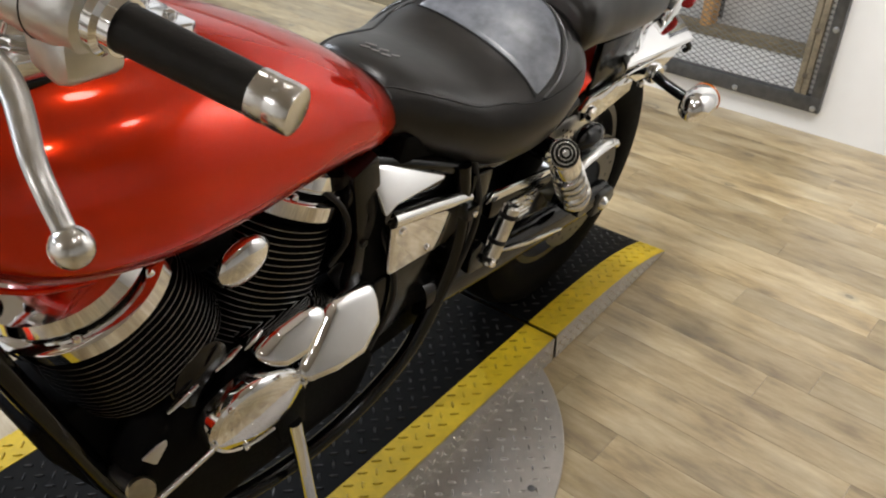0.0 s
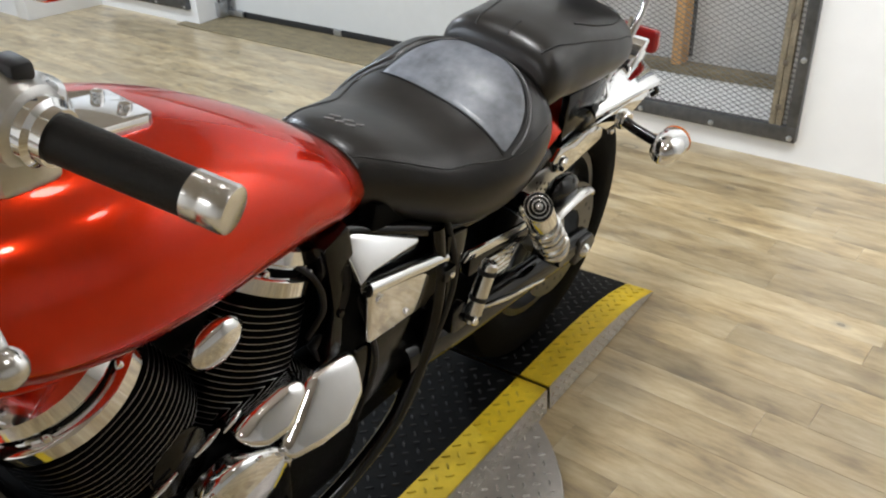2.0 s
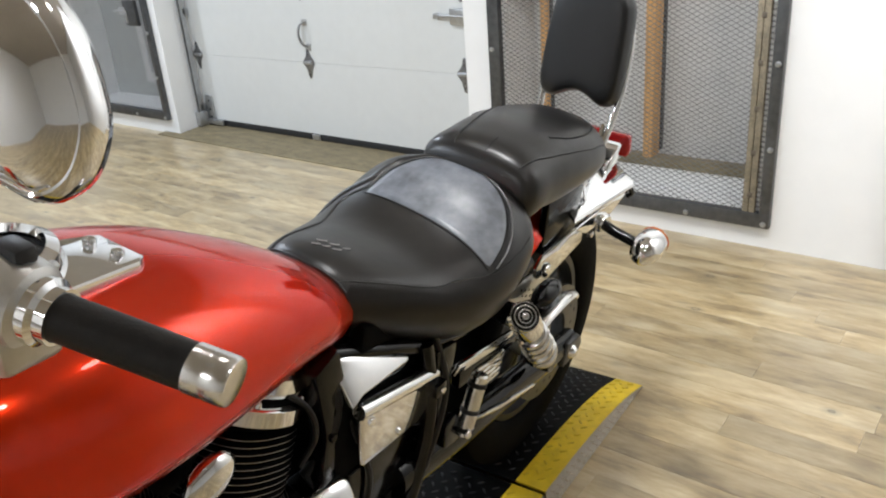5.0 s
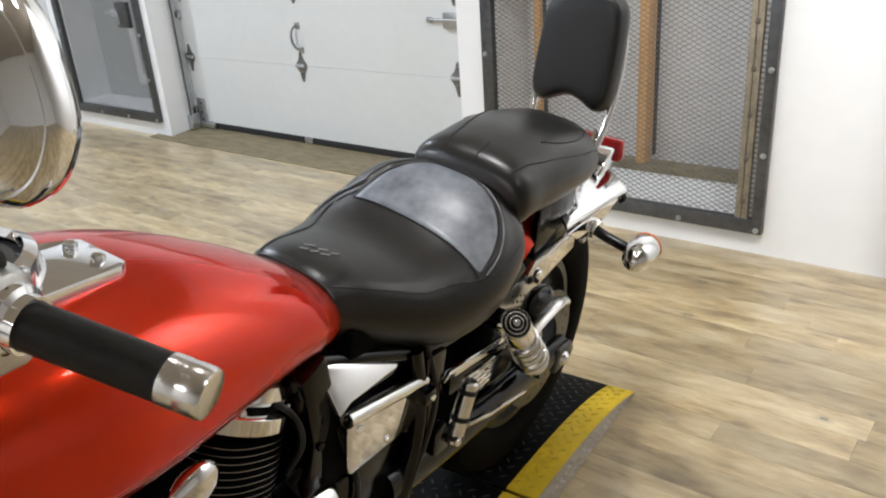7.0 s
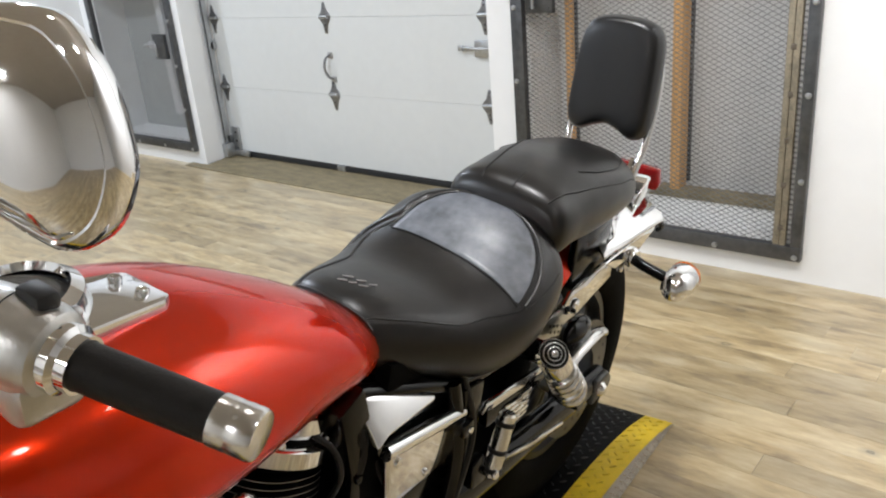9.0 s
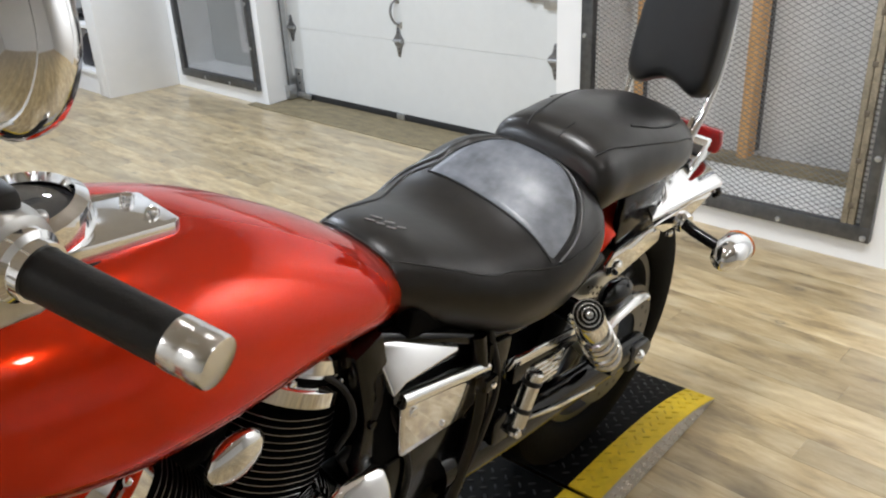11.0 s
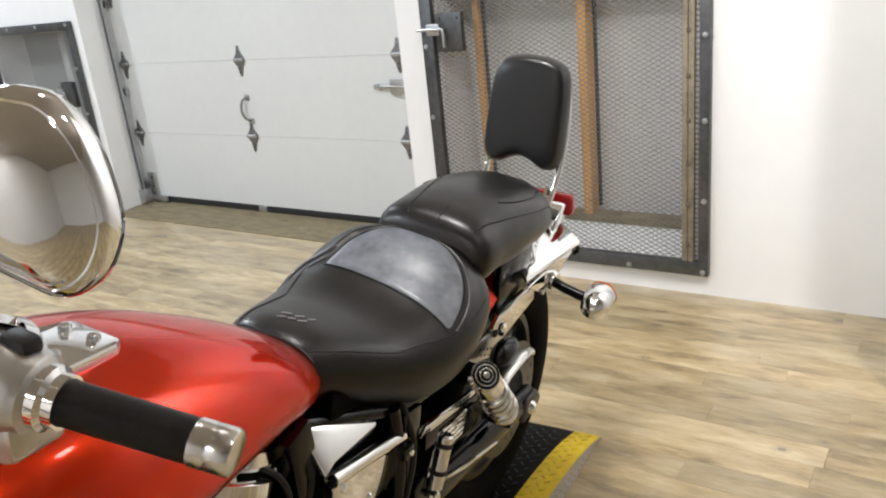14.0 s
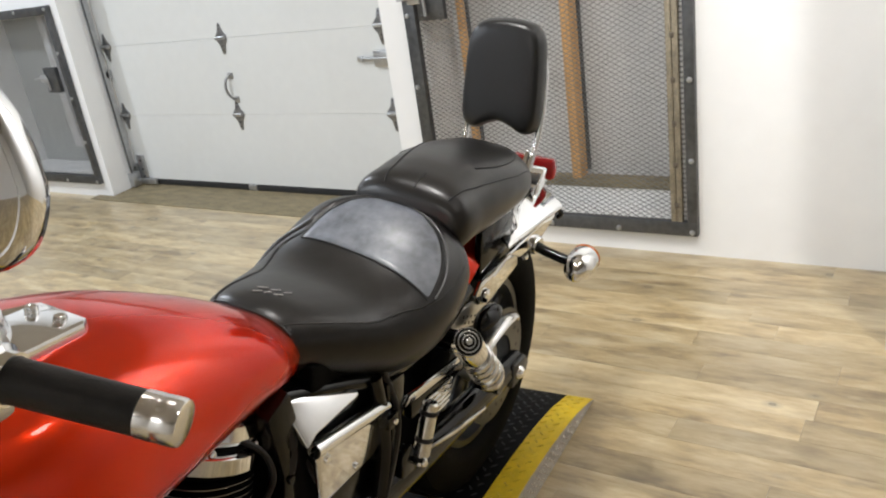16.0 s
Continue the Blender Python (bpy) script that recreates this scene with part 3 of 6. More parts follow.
# ---- garage door ----
def garage_door():
    ob = thing("garage_door", "closed off-white sectional garage door with galvanised hinges", "garage door", pose(0, 0, 0))
    xa, xb = -3.632, -1.134
    seams = [0.062, 0.498, 0.945, 1.391, 1.845]
    for k in range(4):
        part("door_section", boxes(xa, xb, DOORY, DOORY + 0.045, seams[k] + 0.0005, seams[k + 1] - 0.0005, bevel=0.0012), DOOR_WHITE, ob, angle=12)
    part("bottom_seal", boxes(xa, xb, DOORY - 0.004, DOORY + 0.04, 0.022, 0.060, bevel=0.006), SEAL, ob, "black rubber bottom seal")

    def hinge(x, z, wide):
        w = 0.046 if wide else 0.043
        h = part("hinge", prisms([(-w, -0.010), (-0.022, -0.038), (-0.008, -0.092), (0.008, -0.092), (0.022, -0.038), (w, -0.010), (w, 0.012), (0.020, 0.038), (0.006, 0.084), (-0.006, 0.084), (-0.020, 0.038), (-w, 0.012)], "y", -0.005, 0.0, bevel=0.0015), HINGE, ob)
        h.location = (x, DOORY - 0.001, z)
        part("hinge_knuckle", lathes([(0.0, 0), (0.011, 0.02), (0.011, 0.98), (0.0, 1.0)], (-w * 0.8, -0.013, 0.002), (w * 0.8, -0.013, 0.002), n=14), GALV, h)
        for dz in (-0.07, -0.045, 0.05, 0.07):
            bolt(h, (0, -0.005, dz), (0, -1, 0), 0.0055, 0.004, STEEL, "screw")
        if wide:
            part("roller_stub", lathes([(0.007, 0), (0.009, 0.1), (0.009, 0.9), (0.007, 1.0)], (-0.01, -0.018, 0.004), (w * 1.15, -0.018, 0.004), n=12), GALV, h)
        return h

    for z in seams[1:4]:
        hinge(-2.522, z, False)
        hinge(-1.382, z, True)
        hinge(-3.590, z, True)
    pull = part("pull_handle", tubes(spline([(-2.519, DOORY - 0.004, 0.732), (-2.534, DOORY - 0.03, 0.712), (-2.537, DOORY - 0.042, 0.66), (-2.524, DOORY - 0.03, 0.61), (-2.509, DOORY - 0.004, 0.59)], 8), [0.005, 0.007, 0.008, 0.007, 0.005], n=12), HINGE, ob)
    part("handle_foot", boxes(-2.539, -2.499, DOORY - 0.006, DOORY - 0.001, 0.712, 0.747, bevel=0.002), GALV, pull)
    part("handle_foot", boxes(-2.529, -2.489, DOORY - 0.006, DOORY - 0.001, 0.571, 0.607, bevel=0.002), GALV, pull)
    lock = part("slide_lock", boxes(-1.445, -1.355, DOORY - 0.022, DOORY - 0.001, 0.745, 0.825, bevel=0.003), GALV, ob)
    part("slide_bolt", tubes([(-1.54, DOORY - 0.016, 0.787), (-1.345, DOORY - 0.016, 0.785)], 0.009, n=12), GALV, lock)
    part("slide_grip", boxes(-1.545, -1.515, DOORY - 0.03, DOORY - 0.006, 0.774, 0.80, bevel=0.004), GALV, lock)
    bb = part("bottom_bracket", boxes(-3.60, -3.525, DOORY - 0.012, DOORY - 0.001, 0.06, 0.225, bevel=0.003), GALV, ob)
    part("bracket_foot", boxes(-3.60, -3.43, DOORY - 0.03, DOORY - 0.013, 0.030, 0.068, bevel=0.004), GALV, bb)
    for dz in (0.06, 0.11, 0.17):
        bolt(bb, (-3.56, DOORY - 0.012, dz + 0.02), (0, -1, 0), 0.008, 0.005, STEEL, "screw")
    part("centre_tab", boxes(-2.575, -2.51, DOORY - 0.014, DOORY - 0.001, 0.026, 0.062, bevel=0.003), GALV, ob)
    tag = part("warning_tag", boxes(-2.60, -2.562, DOORY - 0.004, DOORY - 0.0015, 1.40, 1.51), PAPER, ob, "small white tag with violet print")
    part("tag_print", boxes(-2.598, -2.566, DOORY - 0.006, DOORY - 0.0045, 1.41, 1.45), PURPLE, tag)
    for z in (1.47, 1.485, 1.50):
        part("tag_line", boxes(-2.596, -2.568, DOORY - 0.006, DOORY - 0.0045, z, z + 0.004), DARK, tag)
    return ob


garage_door()
track = thing("door_track", "galvanised steel door track curving in under the ceiling", "door track", pose(0, 0, 0))
TR = [(-3.612, 3.375, 0.03), (-3.612, 3.375, 0.8), (-3.612, 3.375, 1.38), (-3.612, 3.365, 1.50), (-3.612, 3.31, 1.64), (-3.612, 3.20, 1.74), (-3.612, 3.05, 1.80)]
prof = [(-0.006, -0.024), (0.006, -0.024), (0.006, 0.024), (-0.006, 0.024)]
bm = bmesh.new()
pts = [Vector(p) for p in TR[:3]] + spline(TR[2:], 6)[1:]
rings = []
for i, p in enumerate(pts):
    d = (pts[min(i + 1, len(pts) - 1)] - pts[max(i - 1, 0)]).normalized()
    side = Vector((1, 0, 0)).cross(d)
    rings.append([p + Vector((a, 0, 0)) + side * b for a, b in prof])
ringloft(bm, rings)
part("rail", bm, GALV, track)
part("rail_lip", tubes([p + Vector((0.012, -0.022, 0)) for p in pts], 0.006, n=8), STEEL, track)
for z in (0.12, 0.75, 1.30):
    part("rail_bracket", boxes(-3.633, -3.606, 3.378, 3.425, z, z + 0.05, bevel=0.003), GALV, track)
part("rail_foot", boxes(-3.633, -3.585, 3.34, 3.41, 0.024, 0.12, bevel=0.004), GALV, track)

# ---- left side: shelf box, crate ----
shelf = thing("shelf_cabinet", "white built-in shelf box with open bays against the wall", "shelf cabinet", pose(0, 0, 0))
sx0, sx1, sy0, sy1, sz = -5.72, -4.865, 2.635, 3.198, 1.60
part("side_panel", boxes(sx1 - 0.05, sx1, sy0, sy1, 0.0, sz, bevel=0.003), WHITE, shelf)
part("side_panel", boxes(sx0, sx0 + 0.07, sy0, sy1, 0.0, sz, bevel=0.003), WHITE, shelf)
part("back_panel", boxes(sx0 + 0.071, sx1 - 0.051, sy1 - 0.03, sy1, 0.0, sz), WHITE, shelf)
part("front_stile", boxes(sx1 - 0.17, sx1 - 0.051, sy0 + 0.003, sy0 + 0.03, 0.0, sz, bevel=0.003), WHITE, shelf)
for z in (0.15, 0.49, 0.93, 1.30, 1.57):
    part("shelf_board", boxes(sx0 + 0.071, sx1 - 0.171, sy0 + 0.004, sy1 - 0.031, z, z + 0.03, bevel=0.003), WHITE, shelf)
part("plinth", boxes(sx0 + 0.071, sx1 - 0.171, sy0 + 0.02, sy0 + 0.05, 0.0, 0.149), WHITE, shelf)
tagged(part("storage_bin", prisms([(-5.42, 0.182), (-5.12, 0.182), (-5.10, 0.42), (-5.25, 0.44), (-5.40, 0.36)], "y", 2.70, 3.0, bevel=0.02), DARK), "black plastic bin inside the white shelf bay", "storage bin")
for k, (xx, zz, ll) in enumerate(((-5.50, 0.54, 0.20), (-5.36, 0.53, 0.22), (-5.42, 0.575, 0.26))):
    tagged(part("glove_bundle", ball(bmesh.new(), (xx, 2.78, zz), 1.0, (ll / 2, 0.08, 0.022)), DARK), "small black bundle lying on the white shelf", "bundle", "bundles on the shelf")


def crate(m):
    ob = thing("plastic_crate", "blue plastic bottle crate with hand holes standing on the floor", "crate", m, "stacked blue crates")
    w, d, h = 0.130, 0.150, 0.29
    part("base", boxes(-w, w, -d, d, 0.0, 0.02, bevel=0.006), BLUE, ob)
    for sx, sy in ((1, 0), (-1, 0), (0, 1), (0, -1)):
        for a, b, z0, z1 in ((-w, w, 0.02, 0.07), (-w, w, 0.24, h), (-w, -0.085, 0.07, 0.24), (0.085, w, 0.07, 0.24), (-0.03, 0.03, 0.07, 0.24), (-0.085, -0.03, 0.13, 0.165), (0.03, 0.085, 0.13, 0.165)):
            if sx:
                part("side_slat", boxes(*sorted((sx * (w - 0.012), sx * w)), a * 0.92, b * 0.92, z0, z1, bevel=0.003), BLUE, ob)
            else:
                part("side_slat", boxes(a, b, *sorted((sy * (d - 0.012), sy * d)), z0, z1, bevel=0.003), BLUE, ob)
    part("rim", prisms([(-w - 0.005, -d - 0.005), (w + 0.005, -d - 0.005), (w + 0.005, d + 0.005), (-w - 0.005, d + 0.005)], "z", h - 0.02, h - 0.003, bevel=0.004), BLUE, ob)
    return ob


c1 = crate(pose(-5.80, 2.44, 0.0, 0, 0, 8))
bag = thing("tool_bag", "black tool bag with loops lying on the blue crate", "tool bag", pose(-5.84, 2.46, 0.292, 0, 0, 6))
bm = bmesh.new()
ringloft(bm, [[(0.15 * k * math.copysign(abs(math.cos(a)) ** 0.6, math.cos(a)), 0.11 * k * math.copysign(abs(math.sin(a)) ** 0.6, math.sin(a)) + 0.006 * math.sin(3 * a), z + 0.012 * math.sin(2 * a + z * 30)) for a in [2 * math.pi * q / 28 for q in range(28)]] for z, k in ((0.012, 0.80), (0.02, 0.95), (0.06, 1.0), (0.13, 0.97), (0.19, 0.86), (0.235, 0.62), (0.25, 0.3))])
part("bag_body", bm, RUBBER, bag)
for dx, hh in ((-0.05, 0.34), (0.04, 0.32), (0.09, 0.29)):
    part("bag_loop", tubes(spline([(dx - 0.06, -0.05, 0.21), (dx - 0.05, -0.06, hh - 0.02), (dx, -0.07, hh), (dx + 0.05, -0.06, hh - 0.03), (dx + 0.06, -0.05, 0.20)], 6), 0.008, n=8), RUBBER, bag)

wheel_far = thing("stored_wheel", "black motorcycle wheel leaning by the far wall", "wheel", pose(-7.06, 2.80, 0.302, 0, 0, 12))
bm = bmesh.new()
ringloft(bm, [[((0.245 + 0.055 * math.cos(b)) * math.cos(a), 0.055 * math.sin(b), (0.245 + 0.055 * math.cos(b)) * math.sin(a)) for b in [2 * math.pi * q / 12 for q in range(12)]] for a in [2 * math.pi * k / 40 for k in range(41)]], cap=False)
bmesh.ops.remove_doubles(bm, verts=bm.verts, dist=0.0005)
part("tyre", bm, TYRE, wheel_far)
part("rim", lathes([(0.175, 0), (0.198, 0.0), (0.186, 0.5), (0.198, 1.0), (0.175, 1.0), (0.175, 0)], (0, -0.035, 0), (0, 0.035, 0), n=36, cap=False), GALV, wheel_far)
for k in range(5):
    a = 2 * math.pi * k / 5
    part("spoke", tubes([(0, 0, 0), (0.18 * math.cos(a), 0, 0.18 * math.sin(a))], [0.018, 0.012], n=8), DARK, wheel_far)

# threshold in front of the garage door
bm = bmesh.new()
ringloft(bm, [[(-3.80, 3.13, 0.001), (-1.133, 3.13, 0.001), (-1.133, 3.13, 0.004), (-3.80, 3.13, 0.004)], [(-3.80, 3.196, 0.001), (-1.133, 3.196, 0.001), (-1.133, 3.196, 0.010), (-3.80, 3.196, 0.010)]])
ringloft(bm, [[(-3.630, 3.1965, 0.001), (-1.133, 3.1965, 0.001), (-1.133, 3.1965, 0.010), (-3.630, 3.1965, 0.010)], [(-3.630, 3.47, 0.001), (-1.133, 3.47, 0.001), (-1.133, 3.47, 0.026), (-3.630, 3.47, 0.026)]])
structure(part("threshold", bm, THRESHOLD), "brown wood threshold in front of the garage door")


# ---- turntable and ramp ----
RYAW = 3.4
RAMP = pose(-0.0315, 0.88, 0, 0, 0, RYAW)
table = thing("turntable", "round bright tread plate turntable lying on the floor", "turntable", pose(0.0, 0.88, 0.0))
part("plate", lathes([(0.50, 0), (0.546, 0), (0.548, 0.5), (0.546, 0.9), (0.542, 1.0)], (0, 0, 0.001), (0, 0, 0.010), n=96), TREAD_ALU, table)
spots = tread_spots(0.1, 0.55, -0.55, 0.55, lambda x, y: math.hypot(x, y) < 0.53)
ob = new("tread", lugs(lambda u, v: (Vector((u, v, 0.010)), Vector((1, 0, 0)), Vector((0, 1, 0))), spots))
ob.data.materials.append(LUG_ALU)
ob.parent = table
tagged(ob, kind="stuff")
for a in (20, 75, -35):
    bolt(table, (0.50 * math.cos(radians(a)), 0.50 * math.sin(radians(a)), 0.010), (0, 0, 1), 0.008, 0.003, STEEL, "screw")


def ramp_top(v):
    """Height of the deck along the ramp."""
    return lerp_table([(-1.3, 0.07), (0.50, 0.070), (0.70, 0.067), (0.86, 0.055), (0.98, 0.036), (1.06, 0.016), (1.10, 0.004)], v)[0]


def ramp_piece(name, label, v0, v1, steps):
    ob = thing(name, label, "ramp", RAMP)
    hw, strip, t = 0.335, 0.078, 0.004
    vs = [v0 + (v1 - v0) * k / steps for k in range(steps + 1)]

    def sheet(x0, x1, lift):
        bm = bmesh.new()
        ringloft(bm, [[(x0, v, ramp_top(v) + lift), (x1, v, ramp_top(v) + lift), (x1, v, ramp_top(v) - t), (x0, v, ramp_top(v) - t)] for v in vs])
        return bm

    part("deck", sheet(-hw + strip, hw - strip, 0.0), TREAD_BLACK, ob, "black tread plate deck")
    for sx in (1, -1):
        a, b = sorted((sx * (hw - strip + 0.0005), sx * hw))
        part("edge_strip", sheet(a, b, 0.0012), TREAD_YELLOW, ob, "yellow painted tread edge")
        bm = bmesh.new()
        a, b = sorted((sx * hw, sx * (hw + 0.003)))
        ringloft(bm, [[(a, v, ramp_top(v) - 0.001), (b, v, ramp_top(v) - 0.001), (b, v, 0.0025), (a, v, 0.0025)] for v in vs])
        part("side_plate", bm, TREAD_ALU, ob, "bright tread side plate")

    def put(u, v):
        e = 0.01
        run = Vector((0, 2 * e, ramp_top(v + e) - ramp_top(v - e))).normalized()
        return Vector((u, v, ramp_top(v) + (0.0012 if abs(u) > hw - strip else 0))), Vector((1, 0, 0)), run

    for nm, test, mat in (("deck_tread", lambda u: abs(u) < hw - strip - 0.012, LUG_BLACK), ("edge_tread", lambda u: abs(u) > hw - strip + 0.012, LUG_YELLOW)):
        spots = tread_spots(-hw, hw, v0, v1, lambda u, v: abs(u) < hw - 0.010 and v0 + 0.012 < v < v1 - 0.012 and test(u))
        o = new(nm, lugs(put, spots))
        o.data.materials.append(mat)
        o.parent = ob
        tagged(o, kind="stuff")
    spots = tread_spots(0.016, 0.090, v0, v1, lambda u, v: u < ramp_top(v) + 0.004 and v0 + 0.012 < v < v1 - 0.012, 0.026)
    o = new("side_tread", lugs(lambda u, v: (Vector((hw + 0.003, v, u - 0.012)), Vector((0, 1, 0)), Vector((0, 0, 1))), spots, 0.016, 0.0044, 0.0020))
    o.data.materials.append(LUG_ALU)
    o.parent = ob
    tagged(o, kind="stuff")
    return ob


ramp_piece("ramp_platform", "black tread plate platform with yellow edges under the motorcycle", -1.25, 0.494, 4)
ramp_piece("ramp", "black and yellow tread plate ramp sloping to the floor", 0.507, 1.10, 16)

# ---- the motorcycle, in its own axes: x to its left, y to its rear, z up; it leans on its stand ----
bike = thing("motorcycle", "red cruiser motorcycle with chrome trim leaning on its side stand", "motorcycle", pose(0.097, 0.907, 0.07, 0, 9.0, 3.4))


def section(w, zb, zt, split, nt, nb, cx=0.0, n=40, dish=0.0, tuck=1.0):
    """One cross ring: half width w, from zb to zt, widest at split of the height; nt and nb round the upper and lower halves."""
    zm = zb + split * (zt - zb)
    out = []
    for q in range(n):
        a = 2 * math.pi * q / n
        c, s = math.cos(a), math.sin(a)
        if s >= 0:
            x = w * math.copysign(abs(c) ** (2 / nt), c)
            z = zm + (zt - zm) * abs(s) ** (2 / nt)
            z += dish * (x / w) ** 2 * s
        else:
            x = w * math.copysign(abs(c) ** (2 / nb), c)
            z = zm - (zm - zb) * abs(s) ** (2 / nb)
            x *= 1 - (1 - tuck) * abs(s)
        out.append((cx + x, z))
    return out


ROLL = 0.06


def body_loft(table, y0, y1, steps, n=40, ease=True, roll=0.0):
    rings = []
    for k in range(steps + 1):
        t = k / steps
        if ease:
            t = 0.5 - 0.5 * math.cos(math.pi * t)
        y = y0 + (y1 - y0) * t
        w, zb, zt, split, nt, nb, cx, dish, tuck = lerp_table(table, y)
        rings.append([(x, y, z - roll * (x - cx)) for x, z in section(max(w, 0.004), zb, zt, split, max(nt, 1.6), max(nb, 1.6), cx, n, dish, tuck)])
    return rings


# fuel tank
TANK = [
    (-0.675, 0.020, 0.850, 0.875, 0.5, 2.0, 2.0, -0.01, 0, 1.0),
    (-0.665, 0.060, 0.815, 0.895, 0.5, 2.1, 2.1, -0.01, 0, 1.0),
    (-0.625, 0.135, 0.765, 0.925, 0.45, 2.4, 2.2, -0.037, 0, 0.95),
    (-0.56, 0.184, 0.718, 0.942, 0.40, 2.6, 2.3, -0.049, 0, 0.88),
    (-0.47, 0.201, 0.700, 0.942, 0.38, 2.65, 2.4, -0.048, 0, 0.85),
    (-0.36, 0.190, 0.698, 0.931, 0.36, 2.65, 2.5, -0.040, 0, 0.84),
    (-0.25, 0.164, 0.702, 0.905, 0.36, 2.55, 2.5, -0.027, 0, 0.84),
    (-0.16, 0.124, 0.700, 0.866, 0.38, 2.4, 2.4, -0.005, 0, 0.86),
    (-0.09, 0.104, 0.692, 0.822, 0.42, 2.3, 2.3, 0.0, 0, 0.88),
    (-0.045, 0.082, 0.692, 0.786, 0.46, 2.1, 2.1, 0.0, 0, 0.92),
    (-0.022, 0.055, 0.702, 0.760, 0.5, 2.0, 2.0, 0.0, 0, 1.0),
    (-0.012, 0.020, 0.72, 0.742, 0.5, 2.0, 2.0, 0.0, 0, 1.0),
]
bm = bmesh.new()
ringloft(bm, body_loft(TANK, -0.675, -0.012, 44, 56))
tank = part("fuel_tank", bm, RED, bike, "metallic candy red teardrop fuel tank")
for sx in (1, -1):
    lip = []
    for k in range(30):
        y = -0.63 + 0.585 * k / 29
        w, zb, zt, split, nt, nb, cx, dish, tuck = lerp_table(TANK, y)
        lip.append((cx + sx * w * tuck * 0.74, y, zb + 0.006 + 0.02 * (zt - zb)))
    part("tank_lip", tubes(lip, 0.0035, n=8), RED, tank)
# console with dial
console = part("tank_console", bmesh.new(), CHROME, bike, "chrome console plate with dial on the tank")
cm = bmesh.new()
poly = [(-0.085, -0.60), (0.06, -0.60), (0.052, -0.44), (0.034, -0.335), (0.026, -0.325), (-0.048, -0.325), (-0.056, -0.335), (-0.075, -0.44)]
prism(cm, poly, "z", 0.006, 0.026, bevel=0.0022, seg=2)
for v in cm.verts:
    v.co.z += 0.918 + 0.018 * (-(v.co.y + 0.325) / 0.27) - (0.010 if v.co.y > -0.36 else 0)
finish(cm)
cm.to_mesh(console.data)
cm.free()
gm = bmesh.new()
prism(gm, [(-0.012 + (u + 0.012) * 1.03, -0.45 + (v + 0.45) * 1.012) for u, v in poly], "z", 0.002, 0.016, bevel=0.003)
for v in gm.verts:
    v.co.z += 0.910 + 0.018 * (-(v.co.y + 0.325) / 0.27) - (0.010 if v.co.y > -0.36 else 0)
part("console_gasket", gm, BLACK, console)
part("dial_bezel", lathes([(0.060, 0), (0.066, 0.3), (0.064, 0.8), (0.054, 1.0), (0.050, 0.8)], (-0.012, -0.460, 0.942), (-0.012, -0.465, 0.982), n=40, cap=False), CHROME, console)
part("dial_face", lathes([(0.0, 0), (0.051, 0.0), (0.051, 1.0), (0, 1.0)], (-0.012, -0.463, 0.967), (-0.012, -0.4633, 0.970), n=32), DIAL, console)
part("dial_cover", ball(bmesh.new(), (-0.012, -0.465, 0.972), 0.052, (1, 1, 0.22)), DIAL_GLASS, console)
for x, y in ((0.010, -0.345), (-0.034, -0.347)):
    bolt(console, (x, y, 0.937), (0, 0.1, 1), 0.0075, 0.008, CHROME)

# rider seat
SEAT = [
    (-0.075, 0.045, 0.735, 0.766, 0.5, 2.2, 2.0, -0.004, 0, 1.0),
    (-0.060, 0.080, 0.700, 0.796, 0.52, 2.4, 2.2, -0.004, 0.0, 0.95),
    (-0.02, 0.104, 0.668, 0.803, 0.55, 2.3, 2.4, -0.003, 0.0, 0.92),
    (0.04, 0.134, 0.635, 0.792, 0.58, 2.3, 2.4, 0.002, 0.0, 0.88),
    (0.10, 0.159, 0.600, 0.781, 0.60, 2.3, 2.4, 0.007, 0.002, 0.84),
    (0.16, 0.175, 0.582, 0.785, 0.61, 2.3, 2.4, 0.012, 0.004, 0.82),
    (0.22, 0.181, 0.574, 0.804, 0.62, 2.3, 2.4, 0.014, 0.002, 0.82),
    (0.27, 0.177, 0.580, 0.825, 0.62, 2.3, 2.4, 0.014, 0.0, 0.83),
    (0.315, 0.163, 0.597, 0.834, 0.60, 2.3, 2.4, 0.014, 0, 0.86),
    (0.350, 0.130, 0.635, 0.810, 0.55, 2.4, 2.3, 0.014, 0, 0.92),
    (0.365, 0.075, 0.685, 0.772, 0.5, 2.2, 2.0, 0.014, 0, 1.0),
]


def surface_z(table, x, y):
    """Height of a lofted body's upper side at (x, y)."""
    w, zb, zt, split, nt, nb, cx, dish, tuck = lerp_table(table, y)
    zm = zb + split * (zt - zb)
    u = min(0.999, abs((x - cx) / w))
    s = (1 - u**nt) ** (1 / nt)
    return zm + (zt - zm) * s + dish * u * u * s - ROLL * (x - cx)


bm = bmesh.new()
ringloft(bm, body_loft(SEAT, -0.075, 0.365, 50, 64, roll=ROLL))
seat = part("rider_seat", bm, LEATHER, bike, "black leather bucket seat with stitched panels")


def strip_on(table, pts, half, lift, name, material, parent, label="", r=None):
    """A welt of thread or piping that follows a body's upper side."""
    return part(name, tubes([(x, y, surface_z(table, x, y) + lift) for x, y in pts], half, n=8, flat=0.7), material, parent, label)


